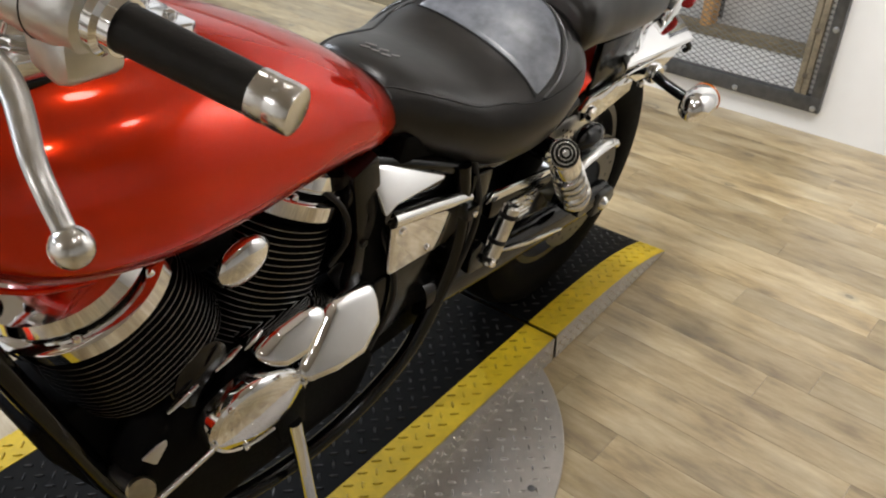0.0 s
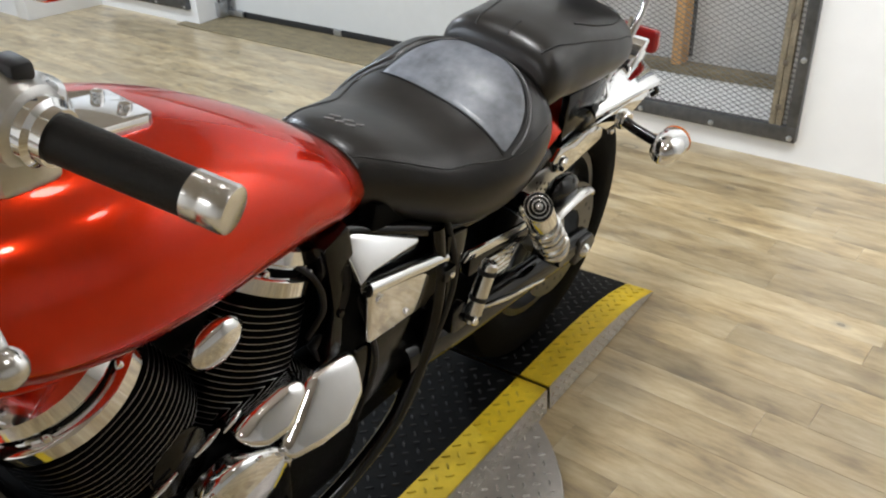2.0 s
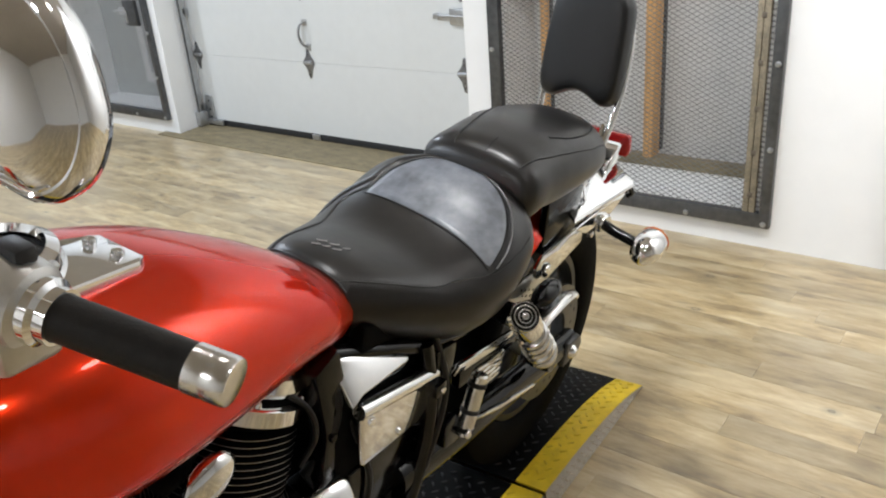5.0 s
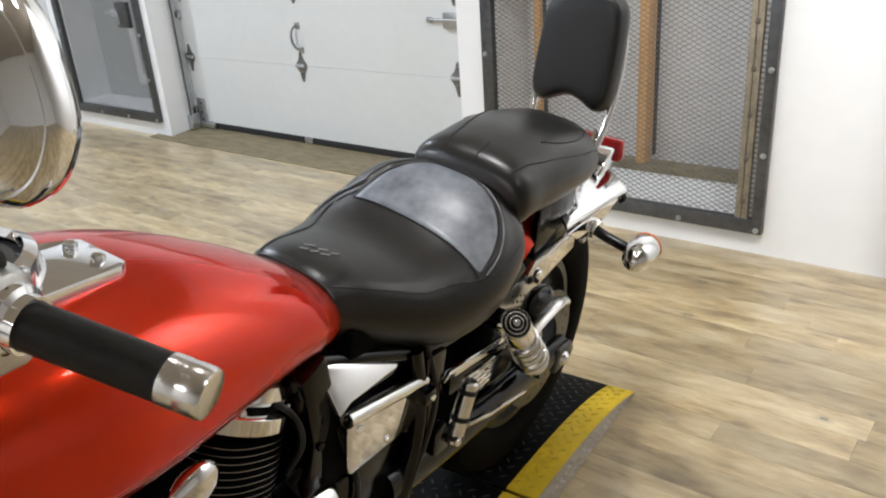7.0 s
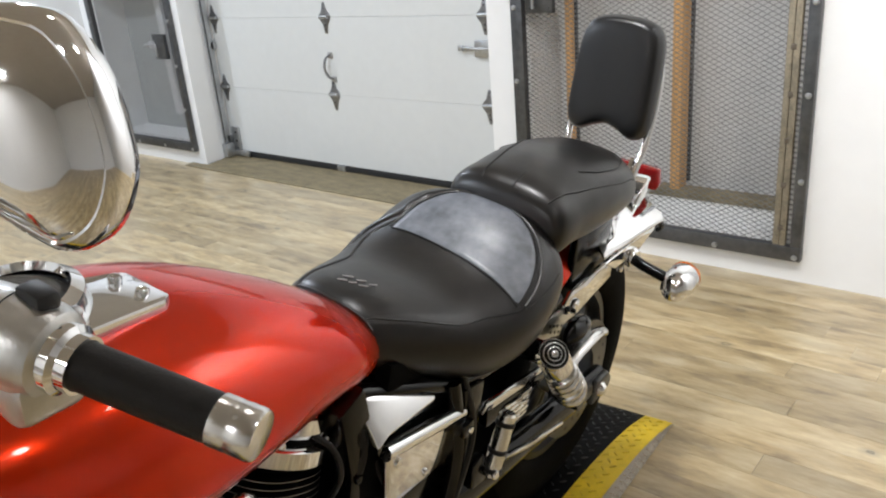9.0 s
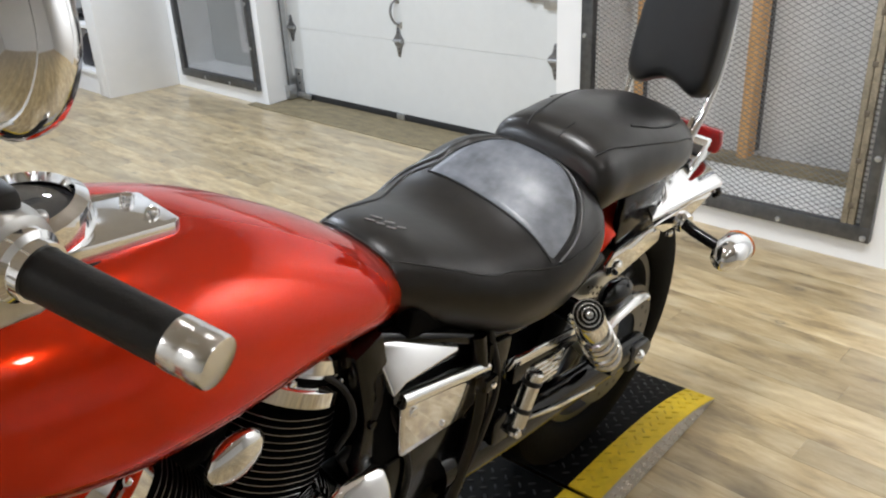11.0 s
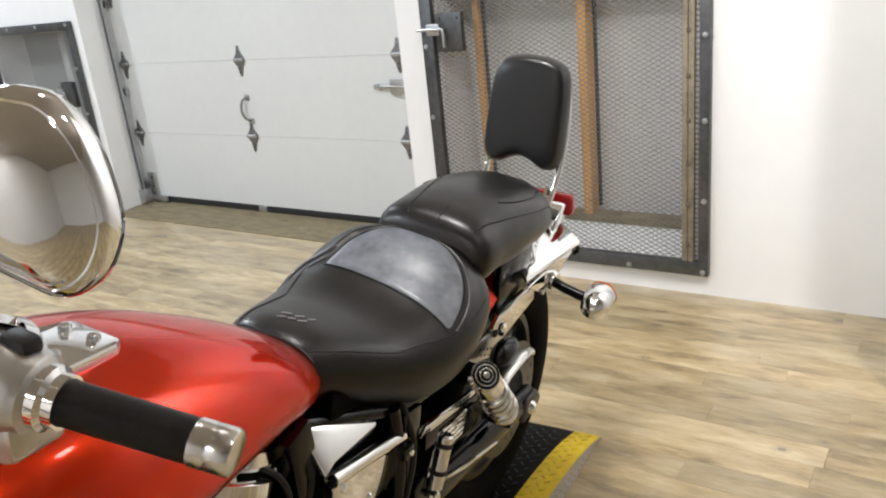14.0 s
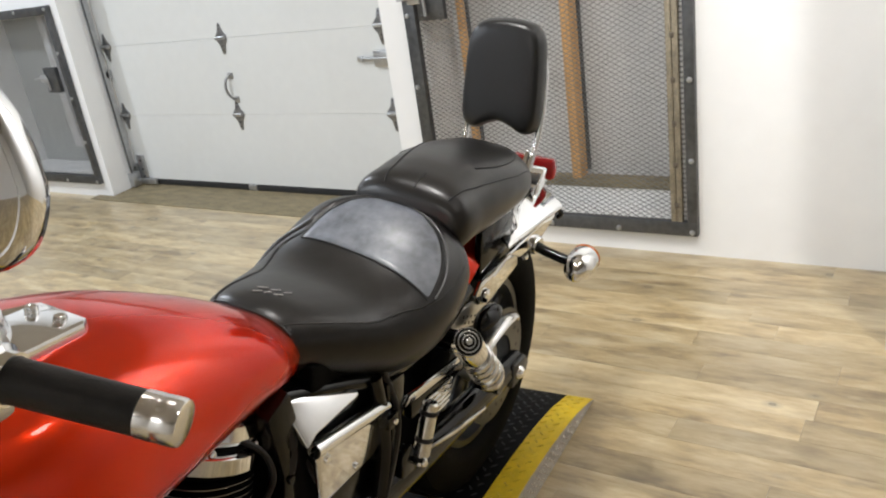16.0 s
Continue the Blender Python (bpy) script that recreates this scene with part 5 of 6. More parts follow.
# frame, side covers
for sx in (1, -1):
    x = lambda v: sx * v
    part("frame_tube", tubes(spline([(x(0.03), -0.66, 0.80), (x(0.045), -0.40, 0.735), (x(0.060), -0.15, 0.700), (x(0.100), 0.02, 0.650), (x(0.118), 0.12, 0.615), (x(0.12), 0.30, 0.600), (x(0.11), 0.44, 0.620)], 6), 0.015, n=14), BLACK, bike, "black frame tube")
    part("frame_tube", tubes(spline([(x(0.125), 0.075, 0.640), (x(0.135), 0.085, 0.52), (x(0.135), 0.06, 0.40), (x(0.13), -0.02, 0.27), (x(0.12), -0.20, 0.20), (x(0.10), -0.40, 0.21), (x(0.06), -0.50, 0.30), (x(0.045), -0.56, 0.48), (x(0.035), -0.63, 0.72)], 6), 0.015, n=14), BLACK, bike, "black frame tube")
    part("seat_pan", prisms([(-0.05, 0.675), (0.06, 0.625), (0.16, 0.595), (0.30, 0.60), (0.33, 0.63), (0.10, 0.68), (-0.04, 0.72)], "x", *sorted((x(0.070), x(0.100))), bevel=0.008), BLACK_CAST, bike)
    part("frame_gusset", prisms([(0.090, 0.620), (0.150, 0.610), (0.135, 0.52), (0.105, 0.42), (0.060, 0.39), (0.098, 0.50)], "x", *sorted((x(0.130), x(0.142))), bevel=0.006), BLACK, bike)

sc = bmesh.new()
prism(sc, [(-0.100, 0.688), (-0.066, 0.682), (0.036, 0.638), (0.030, 0.633), (-0.076, 0.634), (-0.104, 0.628)], "x", 0.118, 0.130, bevel=0.003)
for v in sc.verts:
    v.co.x -= (v.co.z - 0.63) * 0.75
cover = part("side_cover", sc, CHROME, bike, "polished chrome side cover")
part("lower_cover", prisms([(-0.092, 0.624), (-0.070, 0.622), (0.085, 0.580), (0.104, 0.568), (0.103, 0.552), (0.085, 0.520), (0.052, 0.500), (-0.088, 0.510)], "x", 0.122, 0.136, bevel=0.006, seg=3), CHROME, cover)
part("cover_ridge", tubes([(0.132, -0.094, 0.618), (0.134, 0.00, 0.600), (0.134, 0.092, 0.577)], 0.0125, n=16), CHROME, cover)
part("cover_gap", prisms([(-0.085, 0.628), (0.015, 0.650), (0.10, 0.600), (0.09, 0.580), (-0.09, 0.616)], "x", 0.096, 0.118, bevel=0.004), BLACK, cover)
bolt(cover, (0.136, -0.070, 0.588), (1, 0, 0), 0.008, 0.005, CHROME)
bolt(cover, (0.136, 0.0, 0.520), (1, 0, 0), 0.006, 0.004, CHROME)
clip = part("cable_clip", boxes(0.130, 0.158, 0.070, 0.100, 0.545, 0.570, bevel=0.005), BLACK, bike)
bolt(clip, (0.158, 0.085, 0.558), (1, 0, 0), 0.006, 0.005, CHROME)
part("brake_hose", tubes(spline([(0.13, 0.10, 0.64), (0.152, 0.105, 0.55), (0.150, 0.08, 0.45), (0.14, 0.03, 0.33)], 8), 0.0055, n=8), RUBBER, bike)
part("pivot_cover", prisms([(-0.098, 0.492), (0.055, 0.486), (0.125, 0.440), (0.100, 0.388), (-0.085, 0.352)], "x", 0.106, 0.118, bevel=0.006, seg=3), BLACK, bike, "glossy black swingarm pivot cover")
part("battery_case", boxes(-0.11, 0.112, -0.12, 0.14, 0.30, 0.64, bevel=0.02), BLACK_CAST, bike)

# passenger foot peg, folded up
peg = part("passenger_peg", lathes([(0.010, 0), (0.0155, 0.03), (0.0155, 0.97), (0.012, 1.0)], (0.156, 0.166, 0.404), (0.160, 0.203, 0.520), n=18), POLISHED, bike, "folded polished passenger foot peg")
for h in (0.12, 0.42, 0.84):
    a, b = Vector((0.156, 0.166, 0.404)), Vector((0.160, 0.203, 0.520))
    part("rubber_ring", lathes([(0.0155, 0), (0.0175, 0.2), (0.0175, 0.8), (0.0155, 1.0)], a.lerp(b, h - 0.04), a.lerp(b, h + 0.04), n=18), RUBBER, peg)
part("peg_mount", prisms([(0.12, 0.40), (0.18, 0.385), (0.185, 0.42), (0.15, 0.46), (0.12, 0.45)], "x", 0.132, 0.150, bevel=0.006), BLACK, peg)
bolt(peg, (0.168, 0.160, 0.418), (1, 0, 0), 0.009, 0.006, CHROME)

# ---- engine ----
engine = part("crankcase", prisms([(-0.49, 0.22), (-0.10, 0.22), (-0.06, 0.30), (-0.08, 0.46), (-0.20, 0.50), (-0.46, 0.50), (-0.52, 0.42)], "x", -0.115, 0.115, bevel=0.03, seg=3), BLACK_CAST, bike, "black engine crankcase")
CRANK = Vector((0.0, -0.35, 0.34))
for lean, big in ((26, 1.0), (-23, 1.13)):
    d = Vector((0, math.sin(radians(lean)), math.cos(radians(lean))))
    e1, e2 = Vector((1, 0, 0)), d.cross(Vector((1, 0, 0)))
    base, n_f = CRANK + d * 0.13, 20
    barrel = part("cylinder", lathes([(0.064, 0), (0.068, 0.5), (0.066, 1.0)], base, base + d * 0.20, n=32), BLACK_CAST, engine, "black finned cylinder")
    for k in range(0 if lean > 0 else 7, n_f):
        r = big * (0.086 + 0.010 * math.sin(math.pi * (k + 1) / (n_f + 1)))
        p = base + d * (0.010 + 0.0095 * k)
        bm = bmesh.new()
        rings = []
        for rr, hh, mi in ((r * 0.7, 0.0, 0), (r - 0.0010, 0.0, 0), (r, 0.0006, 1), (r, 0.0018, 1), (r - 0.0010, 0.0024, 0), (r * 0.7, 0.0024, 0)):
            rings.append([p + d * hh + e1 * (rr * math.copysign(abs(math.cos(a)) ** 0.8, math.cos(a))) + e2 * (rr * math.copysign(abs(math.sin(a)) ** 0.8, math.sin(a))) for a in [2 * math.pi * q / 44 for q in range(44)]])
        ringloft(bm, rings, cap=False)
        bm.faces.ensure_lookup_table()
        for q in range(44):
            bm.faces[44 * 2 + q].material_index = 1
        part("fin", bm, [BLACK_CAST, FIN_EDGE], barrel)
    hp = base + d * 0.203
    head = part("cylinder_head", lathes([(0.090 * big, 0), (0.096 * big, 0.08), (0.096 * big, 0.85), (0.090 * big, 1.0)], hp + d * 0.006, hp + d * 0.034, n=48), CHROME, engine, "chrome cylinder head band")
    part("cover_gasket", lathes([(0.080 * big, 0), (0.080 * big, 1.0)], hp + d * 0.034, hp + d * 0.044, n=36), BLACK_CAST, head)
    part("head_cover", lathes([(0.085 * big, 0), (0.088 * big, 0.2), (0.083 * big, 0.7), (0.055 * big, 1.0)], hp + d * 0.044, hp + d * 0.078, n=40), CHROME, head)
    for q in range(6):
        a = 2 * math.pi * (q + 0.5) / 6
        bolt(head, hp + d * 0.033 + e1 * (0.087 * big * math.cos(a)) + e2 * (0.087 * big * math.sin(a)), d, 0.006, 0.008, CHROME)
part("oval_cap", ball(bmesh.new(), (0.086, -0.322, 0.643), 1.0, (0.018, 0.043, 0.032), turn=Euler((radians(18), 0, 0)).to_quaternion()), CHROME, engine, "oval chrome head cap")
part("intake_duct", tubes(spline([(0.0, -0.42, 0.66), (0.02, -0.35, 0.64), (0.0, -0.29, 0.66)], 6), 0.035, n=16), BLACK_CAST, engine)
part("coolant_hose", tubes(spline([(0.07, -0.14, 0.70), (0.100, -0.105, 0.64), (0.095, -0.12, 0.56), (0.06, -0.15, 0.48)], 8), 0.009, n=10), RUBBER, engine)
part("head_bracket", prisms([(-0.15, 0.70), (-0.10, 0.72), (-0.075, 0.60), (-0.09, 0.48), (-0.15, 0.46), (-0.13, 0.58)], "x", 0.070, 0.105, bevel=0.008), BLACK, engine)
bolt(engine, (0.105, -0.118, 0.575), (1, 0, 0), 0.008, 0.006, BLACK)
# chrome covers low on the left flank
oc = Vector((0.118, -0.346, 0.426))
oval = part("generator_cover", bmesh.new(), CHROME, engine, "oval chrome generator cover")
ob_ = bmesh.new()
rings = []
for h, k in ((0.0, 1.0), (0.020, 1.0), (0.026, 0.985), (0.029, 0.94), (0.027, 0.90), (0.030, 0.86), (0.036, 0.5), (0.038, 0.1)):
    rings.append([(oc.x + h + 0.05 * k * 0.066 * math.sin(a), oc.y + k * 0.086 * math.cos(a), oc.z + k * 0.066 * math.sin(a) - 0.012 * k * math.cos(a)) for a in [2 * math.pi * q / 48 for q in range(48)]])
ringloft(ob_, rings)
finish(ob_)
ob_.to_mesh(oval.data)
ob_.free()
for k in range(6):
    a = 2 * math.pi * k / 6 + 0.2
    bolt(oval, (oc.x + 0.029 + 0.05 * 0.060 * math.sin(a), oc.y + 0.079 * math.cos(a), oc.z + 0.060 * math.sin(a) - 0.011 * math.cos(a)), (1, 0, 0), 0.005, 0.004, CHROME)


def slanted(poly, x0, x1, bevel, lean, z0):
    bm = prisms(poly, "x", x0, x1, bevel=bevel, seg=5)
    for v in bm.verts:
        v.co.x -= (v.co.z - z0) * lean
    return bm


case = part("clutch_cover", slanted([(-0.340, 0.514), (-0.296, 0.524), (-0.239, 0.527), (-0.208, 0.522), (-0.216, 0.500), (-0.262, 0.480), (-0.302, 0.482), (-0.326, 0.494)], 0.10, 0.162, 0.012, 0.72, 0.47), CHROME, engine, "two-part chrome crankcase cover", angle=60)
part("cover_lobe", slanted([(-0.206, 0.498), (-0.188, 0.508), (-0.142, 0.506), (-0.104, 0.503), (-0.106, 0.478), (-0.118, 0.450), (-0.168, 0.428), (-0.223, 0.430), (-0.279, 0.440), (-0.279, 0.462), (-0.248, 0.474)], 0.10, 0.168, 0.013, 0.72, 0.44), CHROME, case, angle=60)
part("cover_seam", slanted([(-0.214, 0.520), (-0.207, 0.520), (-0.212, 0.499), (-0.255, 0.475), (-0.282, 0.466), (-0.284, 0.474), (-0.258, 0.482)], 0.10, 0.150, 0.002, 0.72, 0.45), BLACK, case)
part("cover_spout", prisms([(-0.125, 0.43), (-0.105, 0.428), (-0.10, 0.410), (-0.13, 0.395)], "x", 0.11, 0.135, bevel=0.005), CHROME, case)
part("starter_body", lathes([(0.03, 0), (0.040, 0.1), (0.040, 0.88), (0.030, 0.97), (0.012, 1.0)], (0.02, -0.41, 0.515), (0.100, -0.406, 0.519), n=26), BLACK_CAST, engine)
part("starter_ring", lathes([(0.040, 0), (0.044, 0.3), (0.044, 0.7), (0.040, 1.0)], (0.098, -0.406, 0.519), (0.106, -0.4055, 0.519), n=26), BLACK, engine)
for y, z, l in ((-0.445, 0.515, 0.045), (-0.375, 0.535, 0.040), (-0.335, 0.540, 0.028)):
    part("case_tab", tubes([(0.118, y - l / 2, z - 0.010), (0.120, y, z + 0.002), (0.118, y + l / 2, z + 0.006)], [0.003, 0.006, 0.003], n=10, flat=0.6), CHROME, engine)
for k in range(6):
    part("starter_rib", lathes([(0.0415, 0), (0.0435, 0.3), (0.0435, 0.7), (0.0415, 1.0)], (0.045 + 0.012 * k, -0.4085, 0.5165), (0.050 + 0.012 * k, -0.408, 0.517), n=24), BLACK, engine)
part("front_case", prisms([(-0.600, 0.52), (-0.583, 0.449), (-0.535, 0.336), (-0.500, 0.24), (-0.42, 0.22), (-0.42, 0.52)], "x", -0.07, 0.05, bevel=0.012, seg=3), BLACK_CAST, engine)
part("regulator", prisms([(-0.506, 0.442), (-0.470, 0.452), (-0.462, 0.425), (-0.486, 0.412)], "x", 0.108, 0.114, bevel=0.003), SATIN, engine)
part("shift_rod", tubes([(0.148, -0.429, 0.424), (0.150, -0.56, 0.396)], 0.0045, n=10), POLISHED, engine)
rest = part("foot_peg", lathes([(0.010, 0), (0.014, 0.05), (0.015, 0.5), (0.014, 0.95), (0.010, 1.0)], (0.06, -0.515, 0.385), (0.112, -0.514, 0.392), n=18), RUBBER, bike, "rider foot peg with rubber sleeve")
part("peg_end", lathes([(0.015, 0), (0.019, 0.3), (0.017, 0.8), (0.008, 1.0)], (0.112, -0.514, 0.390), (0.124, -0.517, 0.399), n=18), BRASSY, rest)

part("spark_lead", tubes(spline([(0.060, -0.20, 0.70), (0.098, -0.165, 0.66), (0.102, -0.150, 0.60), (0.085, -0.165, 0.545)], 8), 0.0045, n=8), RUBBER, engine)
part("vent_hose", tubes(spline([(0.105, -0.09, 0.60), (0.122, -0.07, 0.52), (0.126, -0.06, 0.44), (0.115, -0.09, 0.34)], 8), 0.0050, n=8), RUBBER, engine)

# side stand
stand = part("side_stand", tubes(spline([(0.150, -0.290, 0.36), (0.160, -0.281, 0.28), (0.172, -0.268, 0.16), (0.188, -0.255, 0.045)], 6), [0.012, 0.011, 0.011, 0.010], n=14), CHROME, bike, "chrome side stand, lowered")
part("stand_foot", boxes(0.165, 0.215, -0.285, -0.220, 0.0335, 0.045, bevel=0.004), CHROME, stand)
part("stand_pivot", prisms([(-0.33, 0.42), (-0.265, 0.42), (-0.262, 0.335), (-0.31, 0.32)], "x", 0.10, 0.150, bevel=0.008), BLACK_CAST, stand)

# ---- handlebar ----
GE, GS = Vector((0.381, -0.520, 1.059)), Vector((0.270, -0.5567, 1.0787))
gd = (GE - GS).normalized()
barpts = [GE - gd * 0.02, GS, GS - gd * 0.10, Vector((0.105, -0.618, 1.094)), Vector((0.03, -0.662, 1.048)), Vector((0.0, -0.67, 1.035))]
bm = bmesh.new()
PIV = Vector((0, -0.68, 0))
TURNED = Matrix.Rotation(radians(-36), 3, "Z")


def other_side(v):
    """The same place on the right half of the steered bar."""
    p = PIV + TURNED @ (Vector((-v.x, v.y, v.z)) - PIV)
    return Vector((p.x, p.y, p.z + 0.03 * min(1.0, max(0.0, (v.x - 0.03) / 0.1))))


tube(bm, spline(barpts[:5] + [other_side(p) for p in reversed(barpts[:5])], 6), 0.0127, n=16)
hbar = part("handlebar", bm, CHROME, bike, "swept chrome handlebar")
for sx in (1, -1):
    q = (lambda v: Vector(v)) if sx > 0 else other_side
    g = part("grip", lathes([(0.0140, 0), (0.0172, 0.01), (0.0164, 0.04), (0.0156, 0.06), (0.0154, 0.97), (0.0145, 1.0)], q(GS), q(GE - gd * 0.026), n=28), RUBBER, hbar, "ribbed black rubber grip")
    part("grip_cap", lathes([(0.0142, 0), (0.0160, 0.06), (0.0160, 0.40), (0.0155, 0.45), (0.0160, 0.50), (0.0160, 0.90), (0.0152, 0.97), (0.0118, 1.0)], q(GE - gd * 0.027), q(GE + gd * 0.003), n=32), POLISHED, g, "chrome grip end cap")
    part("grip_collar", lathes([(0.018, 0), (0.0225, 0.1), (0.0225, 0.45), (0.0185, 0.6), (0.0185, 1.0)], q(GS - gd * 0.014), q(GS + gd * 0.004), n=28), CHROME, g)
    h0, h1 = GS - gd * 0.078, GS - gd * 0.012
    box_ = part("switch_housing", lathes([(0.022, 0), (0.0285, 0.06), (0.030, 0.3), (0.030, 0.8), (0.027, 0.95), (0.022, 1.0)], q(h0), q(h1), n=30), SATIN, hbar, "polished aluminium switch housing")
    part("housing_seam", lathes([(0.0298, 0), (0.0306, 0.3), (0.0306, 0.7), (0.0298, 1.0)], q(h0.lerp(h1, 0.46)), q(h0.lerp(h1, 0.48)), n=30), DARK, box_)
    for f in (0.22, 0.70):
        sc_ = h0.lerp(h1, f) + Vector((0.004, 0.027, 0.012))
        part("housing_screw", ball(bmesh.new(), q(sc_), 0.0045), GALV, box_)
    drop = GS - gd * 0.035
    part("switch_pod", prisms([(-0.028, -0.012), (0.022, -0.012), (0.020, -0.043), (0.004, -0.050), (-0.026, -0.046)], "y", -0.022, 0.020, bevel=0.006), SATIN, box_).location = q(drop)
    part("switch_button", boxes(-0.014, 0.012, -0.006, 0.010, 0.024, 0.037, bevel=0.004), DARK, box_).location = q(GS - gd * 0.030 + Vector((0, 0.006, 0)))
    pc = GS - gd * 0.098
    perch = part("lever_perch", boxes(-0.022, 0.020, -0.040, 0.024, -0.026, 0.024, bevel=0.010, seg=3), SATIN, hbar, "cast aluminium lever perch")
    perch.location = q(pc)
    lev = [pc + Vector((-0.01, -0.030, -0.004)), pc + Vector((0.052, -0.058, -0.004)), Vector((0.270, -0.630, 1.070)), Vector((0.324, -0.648, 1.046)), Vector((0.354, -0.653, 1.020))]
    lv = part("clutch_lever" if sx > 0 else "brake_lever", tubes([q(p) for p in spline(lev, 8)], [0.010, 0.0095, 0.008, 0.0068, 0.0062], n=14, flat=0.62), SATIN, hbar, "polished hand lever with ball end")
    part("lever_ball", ball(bmesh.new(), q(Vector((0.357, -0.653, 1.013))), 0.0122), POLISHED, lv)
    # mirror
    mc = Vector((0.302, -0.576, 1.233))
    sp0 = pc + Vector((-0.010, 0.004, 0.015))
    stem = part("mirror_stem", tubes([q(p) for p in spline([sp0, sp0 + Vector((0.0, 0.003, 0.035)), Vector((0.184, -0.586, 1.144)), Vector((0.208, -0.588, 1.174)), Vector((0.256, -0.580, 1.204))], 7)], [0.0085, 0.007, 0.0065, 0.0065], n=12), CHROME, hbar, "bent chrome mirror stem")
    part("stem_nut", lathes([(0.0105, 0), (0.0115, 0.2), (0.0115, 0.8), (0.0105, 1.0)], q(sp0 + Vector((0, 0, 0.006))), q(sp0 + Vector((0, 0.002, 0.028))), n=16), BLACK, stem)
    turn = Matrix.Rotation(radians(-12), 3, "X") @ Matrix.Rotation(radians(26), 3, "Z")
    edge = [(-0.014, 0.061), (0.010, 0.058), (0.034, 0.036), (0.049, 0.004), (0.052, -0.018), (0.044, -0.043), (0.024, -0.058), (0.0, -0.053), (-0.030, -0.042), (-0.050, -0.031), (-0.056, -0.014), (-0.054, 0.012), (-0.049, 0.038), (-0.034, 0.056)]
    pts = spline([(0.003 + u * 0.89, 0, v * 0.947) for u, v in edge + edge[:1]], 4)[:-1]
    bm = bmesh.new()
    rings = []
    for hgt, k in ((-0.020, 0.08), (-0.0195, 0.30), (-0.017, 0.55), (-0.012, 0.76), (-0.0065, 0.86), (-0.0070, 0.885), (-0.003, 0.955), (0.005, 1.0), (0.013, 1.0), (0.015, 0.97)):
        rings.append([q(mc + turn @ Vector((p.x * k, hgt, p.z * k))) for p in pts])
    ringloft(bm, rings)
    shell = part("mirror_shell", bm, CHROME, stem, "rounded chrome mirror shell", angle=50)
    bm = bmesh.new()
    ringloft(bm, [[q(mc + turn @ Vector((p.x * k, hgt, p.z * k))) for p in pts] for hgt, k in ((0.0155, 0.93), (0.0165, 0.92))])
    part("mirror_glass", bm, MIRROR, shell)

# fork, headlamp and front wheel ahead of the tank
part("triple_clamp", boxes(-0.11, 0.11, -0.755, -0.665, 0.985, 1.02, bevel=0.012), SATIN, bike)
part("bar_riser", boxes(-0.06, 0.06, -0.695, -0.645, 1.018, 1.055, bevel=0.010), CHROME, bike)
for sx in (1, -1):
    part("fork_leg", tubes([(sx * 0.10, -0.71, 1.03), (sx * 0.10, -0.93, 0.62), (sx * 0.10, -1.06, 0.35)], [0.024, 0.024, 0.030], n=18), CHROME, bike, "chrome front fork leg")
part("headlamp", lathes([(0.04, 0), (0.09, 0.15), (0.10, 0.6), (0.098, 1.0)], (0, -0.77, 0.90), (0, -0.90, 0.86), n=36), CHROME, bike, "round chrome headlamp")
fw = part("front_wheel", lathes([(0.22, 0), (0.28, 0.0), (0.315, 0.25), (0.325, 0.5), (0.315, 0.75), (0.28, 1.0), (0.22, 1.0), (0.22, 0)], (-0.055, -1.07, 0.325), (0.055, -1.07, 0.325), n=60, cap=False), TYRE, bike, "front wheel with black tyre")
part("front_rim", lathes([(0.20, 0), (0.225, 0.0), (0.215, 0.5), (0.225, 1.0), (0.20, 1.0), (0.20, 0)], (-0.05, -1.07, 0.325), (0.05, -1.07, 0.325), n=48, cap=False), CHROME, fw)
for k in range(5):
    a = 2 * math.pi * k / 5
    part("spoke", tubes([(0, -1.07, 0.325), (0, -1.07 + 0.205 * math.cos(a), 0.325 + 0.205 * math.sin(a))], [0.02, 0.014], n=10), SATIN, fw)
bm = bmesh.new()
rings = []
for k in range(21):
    a = radians(20 + 140 * k / 20)
    rings.append([(0.075 * b, -1.07 + rr * math.cos(a), 0.325 + (rr - 0.03 * abs(b) ** 3) * math.sin(a)) for rr, b in [(0.365, -1 + q / 4) for q in range(9)] + [(0.36, 1 - q / 4) for q in range(9)]])
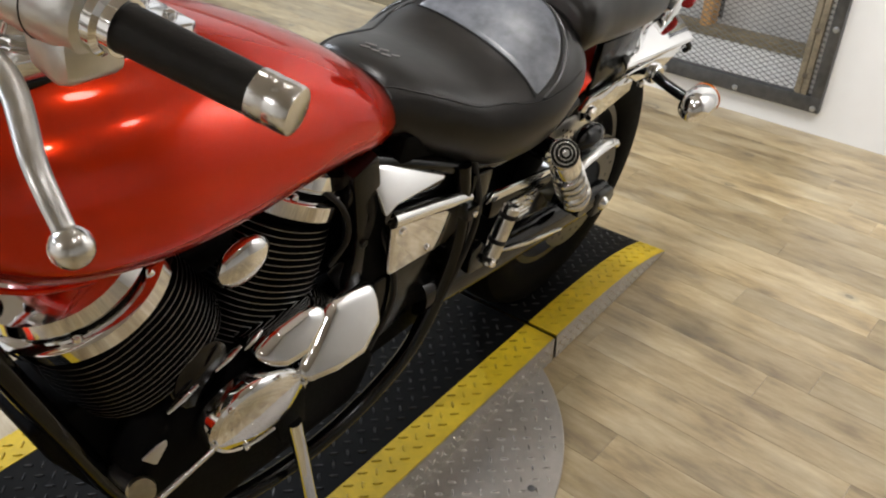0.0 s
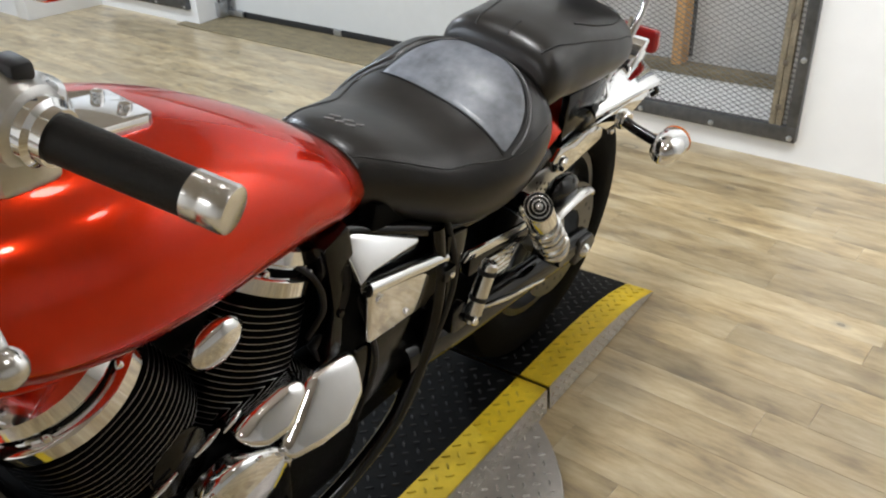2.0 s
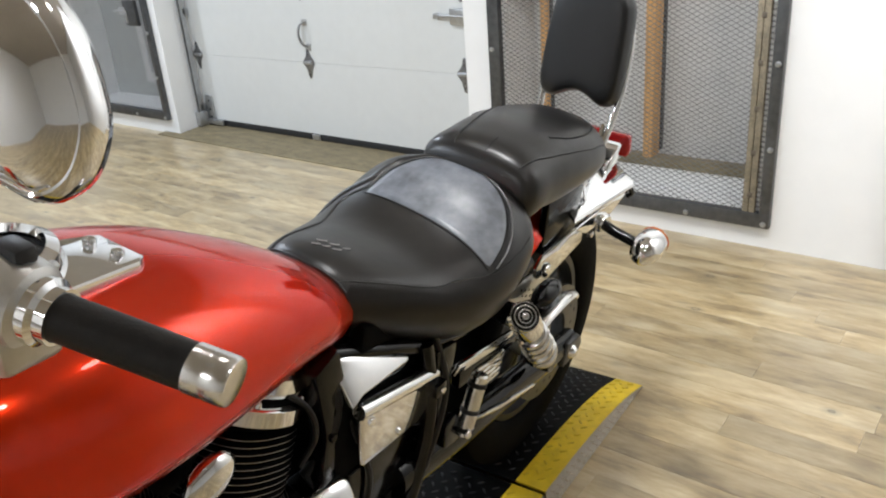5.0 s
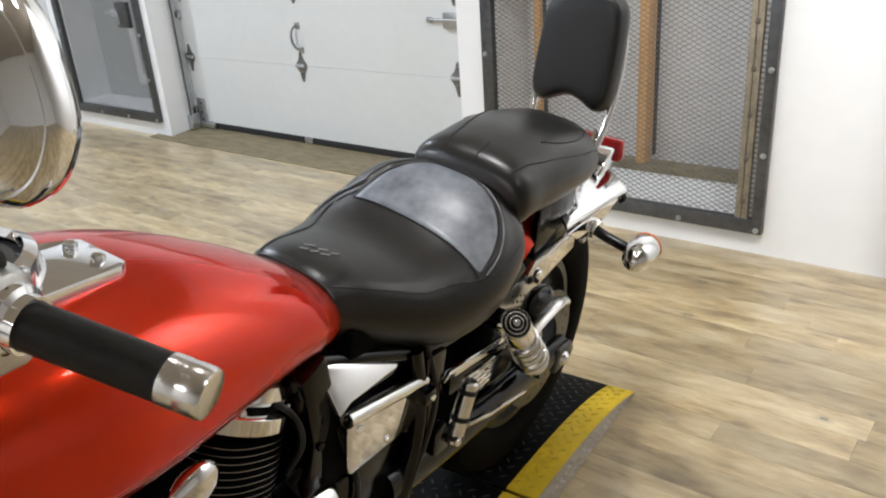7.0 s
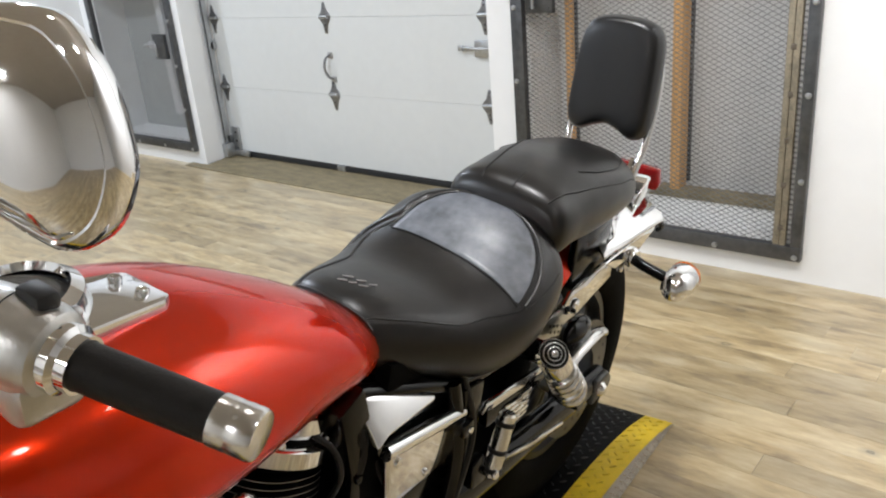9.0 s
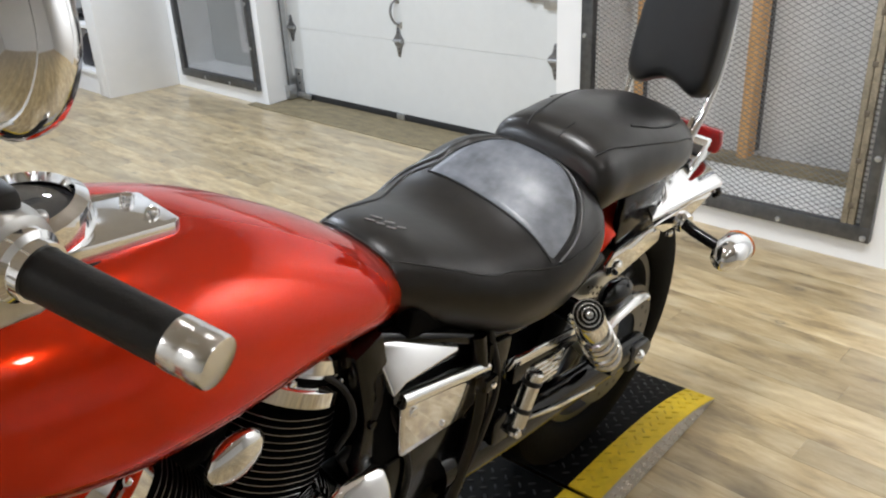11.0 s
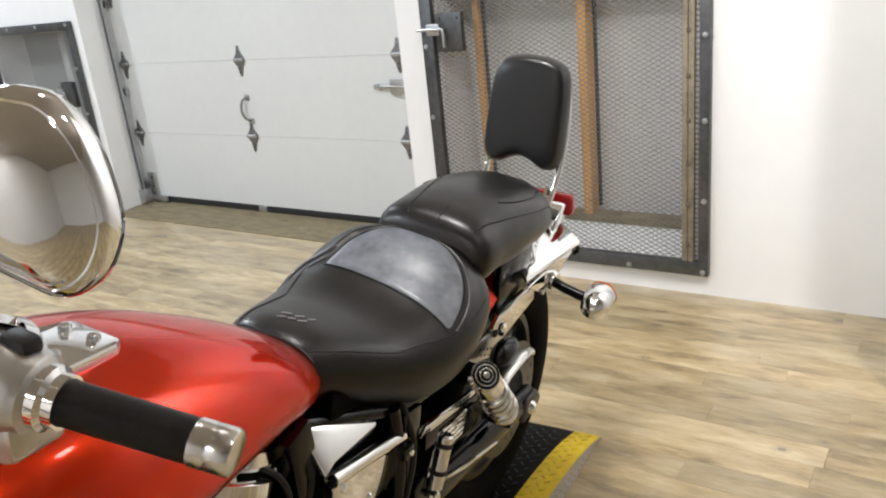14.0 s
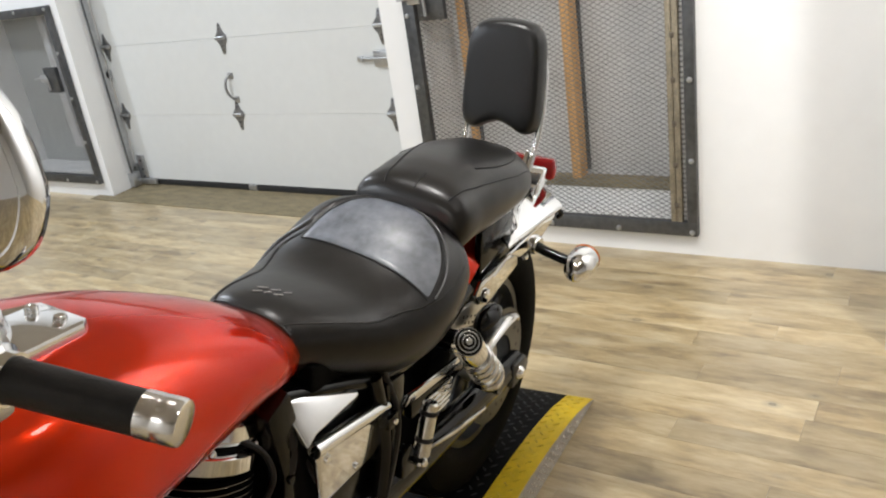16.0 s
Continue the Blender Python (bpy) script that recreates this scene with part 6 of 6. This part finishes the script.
ringloft(bm, rings)
part("front_mudguard", bm, RED, bike, "red painted front mudguard")


# ---- floor boards, last ----
structure(part("floor", boxes(X0 - 0.1, X1 + 0.1, Y0 - 0.1, 4.0, -0.12, -0.010), THRESHOLD), "wood plank floor of tan and grey oak boards")
floor = bpy.data.objects["floor"]
PW, PL, GAP = 0.1, 0.92, 0.0006


def plank_data(length):
    bm = bmesh.new()
    box(bm, 0, length, 0, PW - GAP, -0.010, 0.0)
    top = [e for e in bm.edges if all(v.co.z > -0.001 for v in e.verts)]
    bmesh.ops.bevel(bm, geom=top, offset=0.0002, segments=1, affect="EDGES")
    me = bpy.data.meshes.new("plank")
    bm.to_mesh(me)
    bm.free()
    return me


rng = random.Random(7)
JOINTS = {4: 0.44, 6: 0.64}
whole = plank_data(PL - GAP)
whole.materials.append(PLANK)
far_v, far_f = [], []
rowsn = int((3.22 - Y0) / PW) + 1
count = 0
for r in range(rowsn):
    y = 3.199 - (r + 1) * PW
    x = X0 - rng.random() * PL
    if r in JOINTS:
        x = JOINTS[r] - PL * math.ceil((JOINTS[r] - X0) / PL)
    while x < X1:
        near = -1.55 < x + PL / 2 < 1.6 and 0.55 < y < 3.2
        if near and count < 300 and x + PL < X1:
            o = new("plank", whole)
            o.location = (x, y, 0)
            o.parent = floor
            count += 1
        else:
            a, b = max(x, X0), min(x + PL - GAP, X1)
            if b - a > 0.02:
                n0 = len(far_v)
                far_v += [(a, y, -0.01), (b, y, -0.01), (b, y + PW - GAP, -0.01), (a, y + PW - GAP, -0.01), (a, y, 0), (b, y, 0), (b, y + PW - GAP, 0), (a, y + PW - GAP, 0)]
                far_f += [[n0 + i for i in fc] for fc in ((4, 5, 6, 7), (0, 1, 5, 4), (1, 2, 6, 5), (2, 3, 7, 6), (3, 0, 4, 7))]
        x += PL
me = bpy.data.meshes.new("far_planks")
me.from_pydata(far_v, [], far_f)
me.materials.append(PLANK_FAR)
o = new("far_planks", me)
o.parent = floor
tagged(o, kind="stuff")
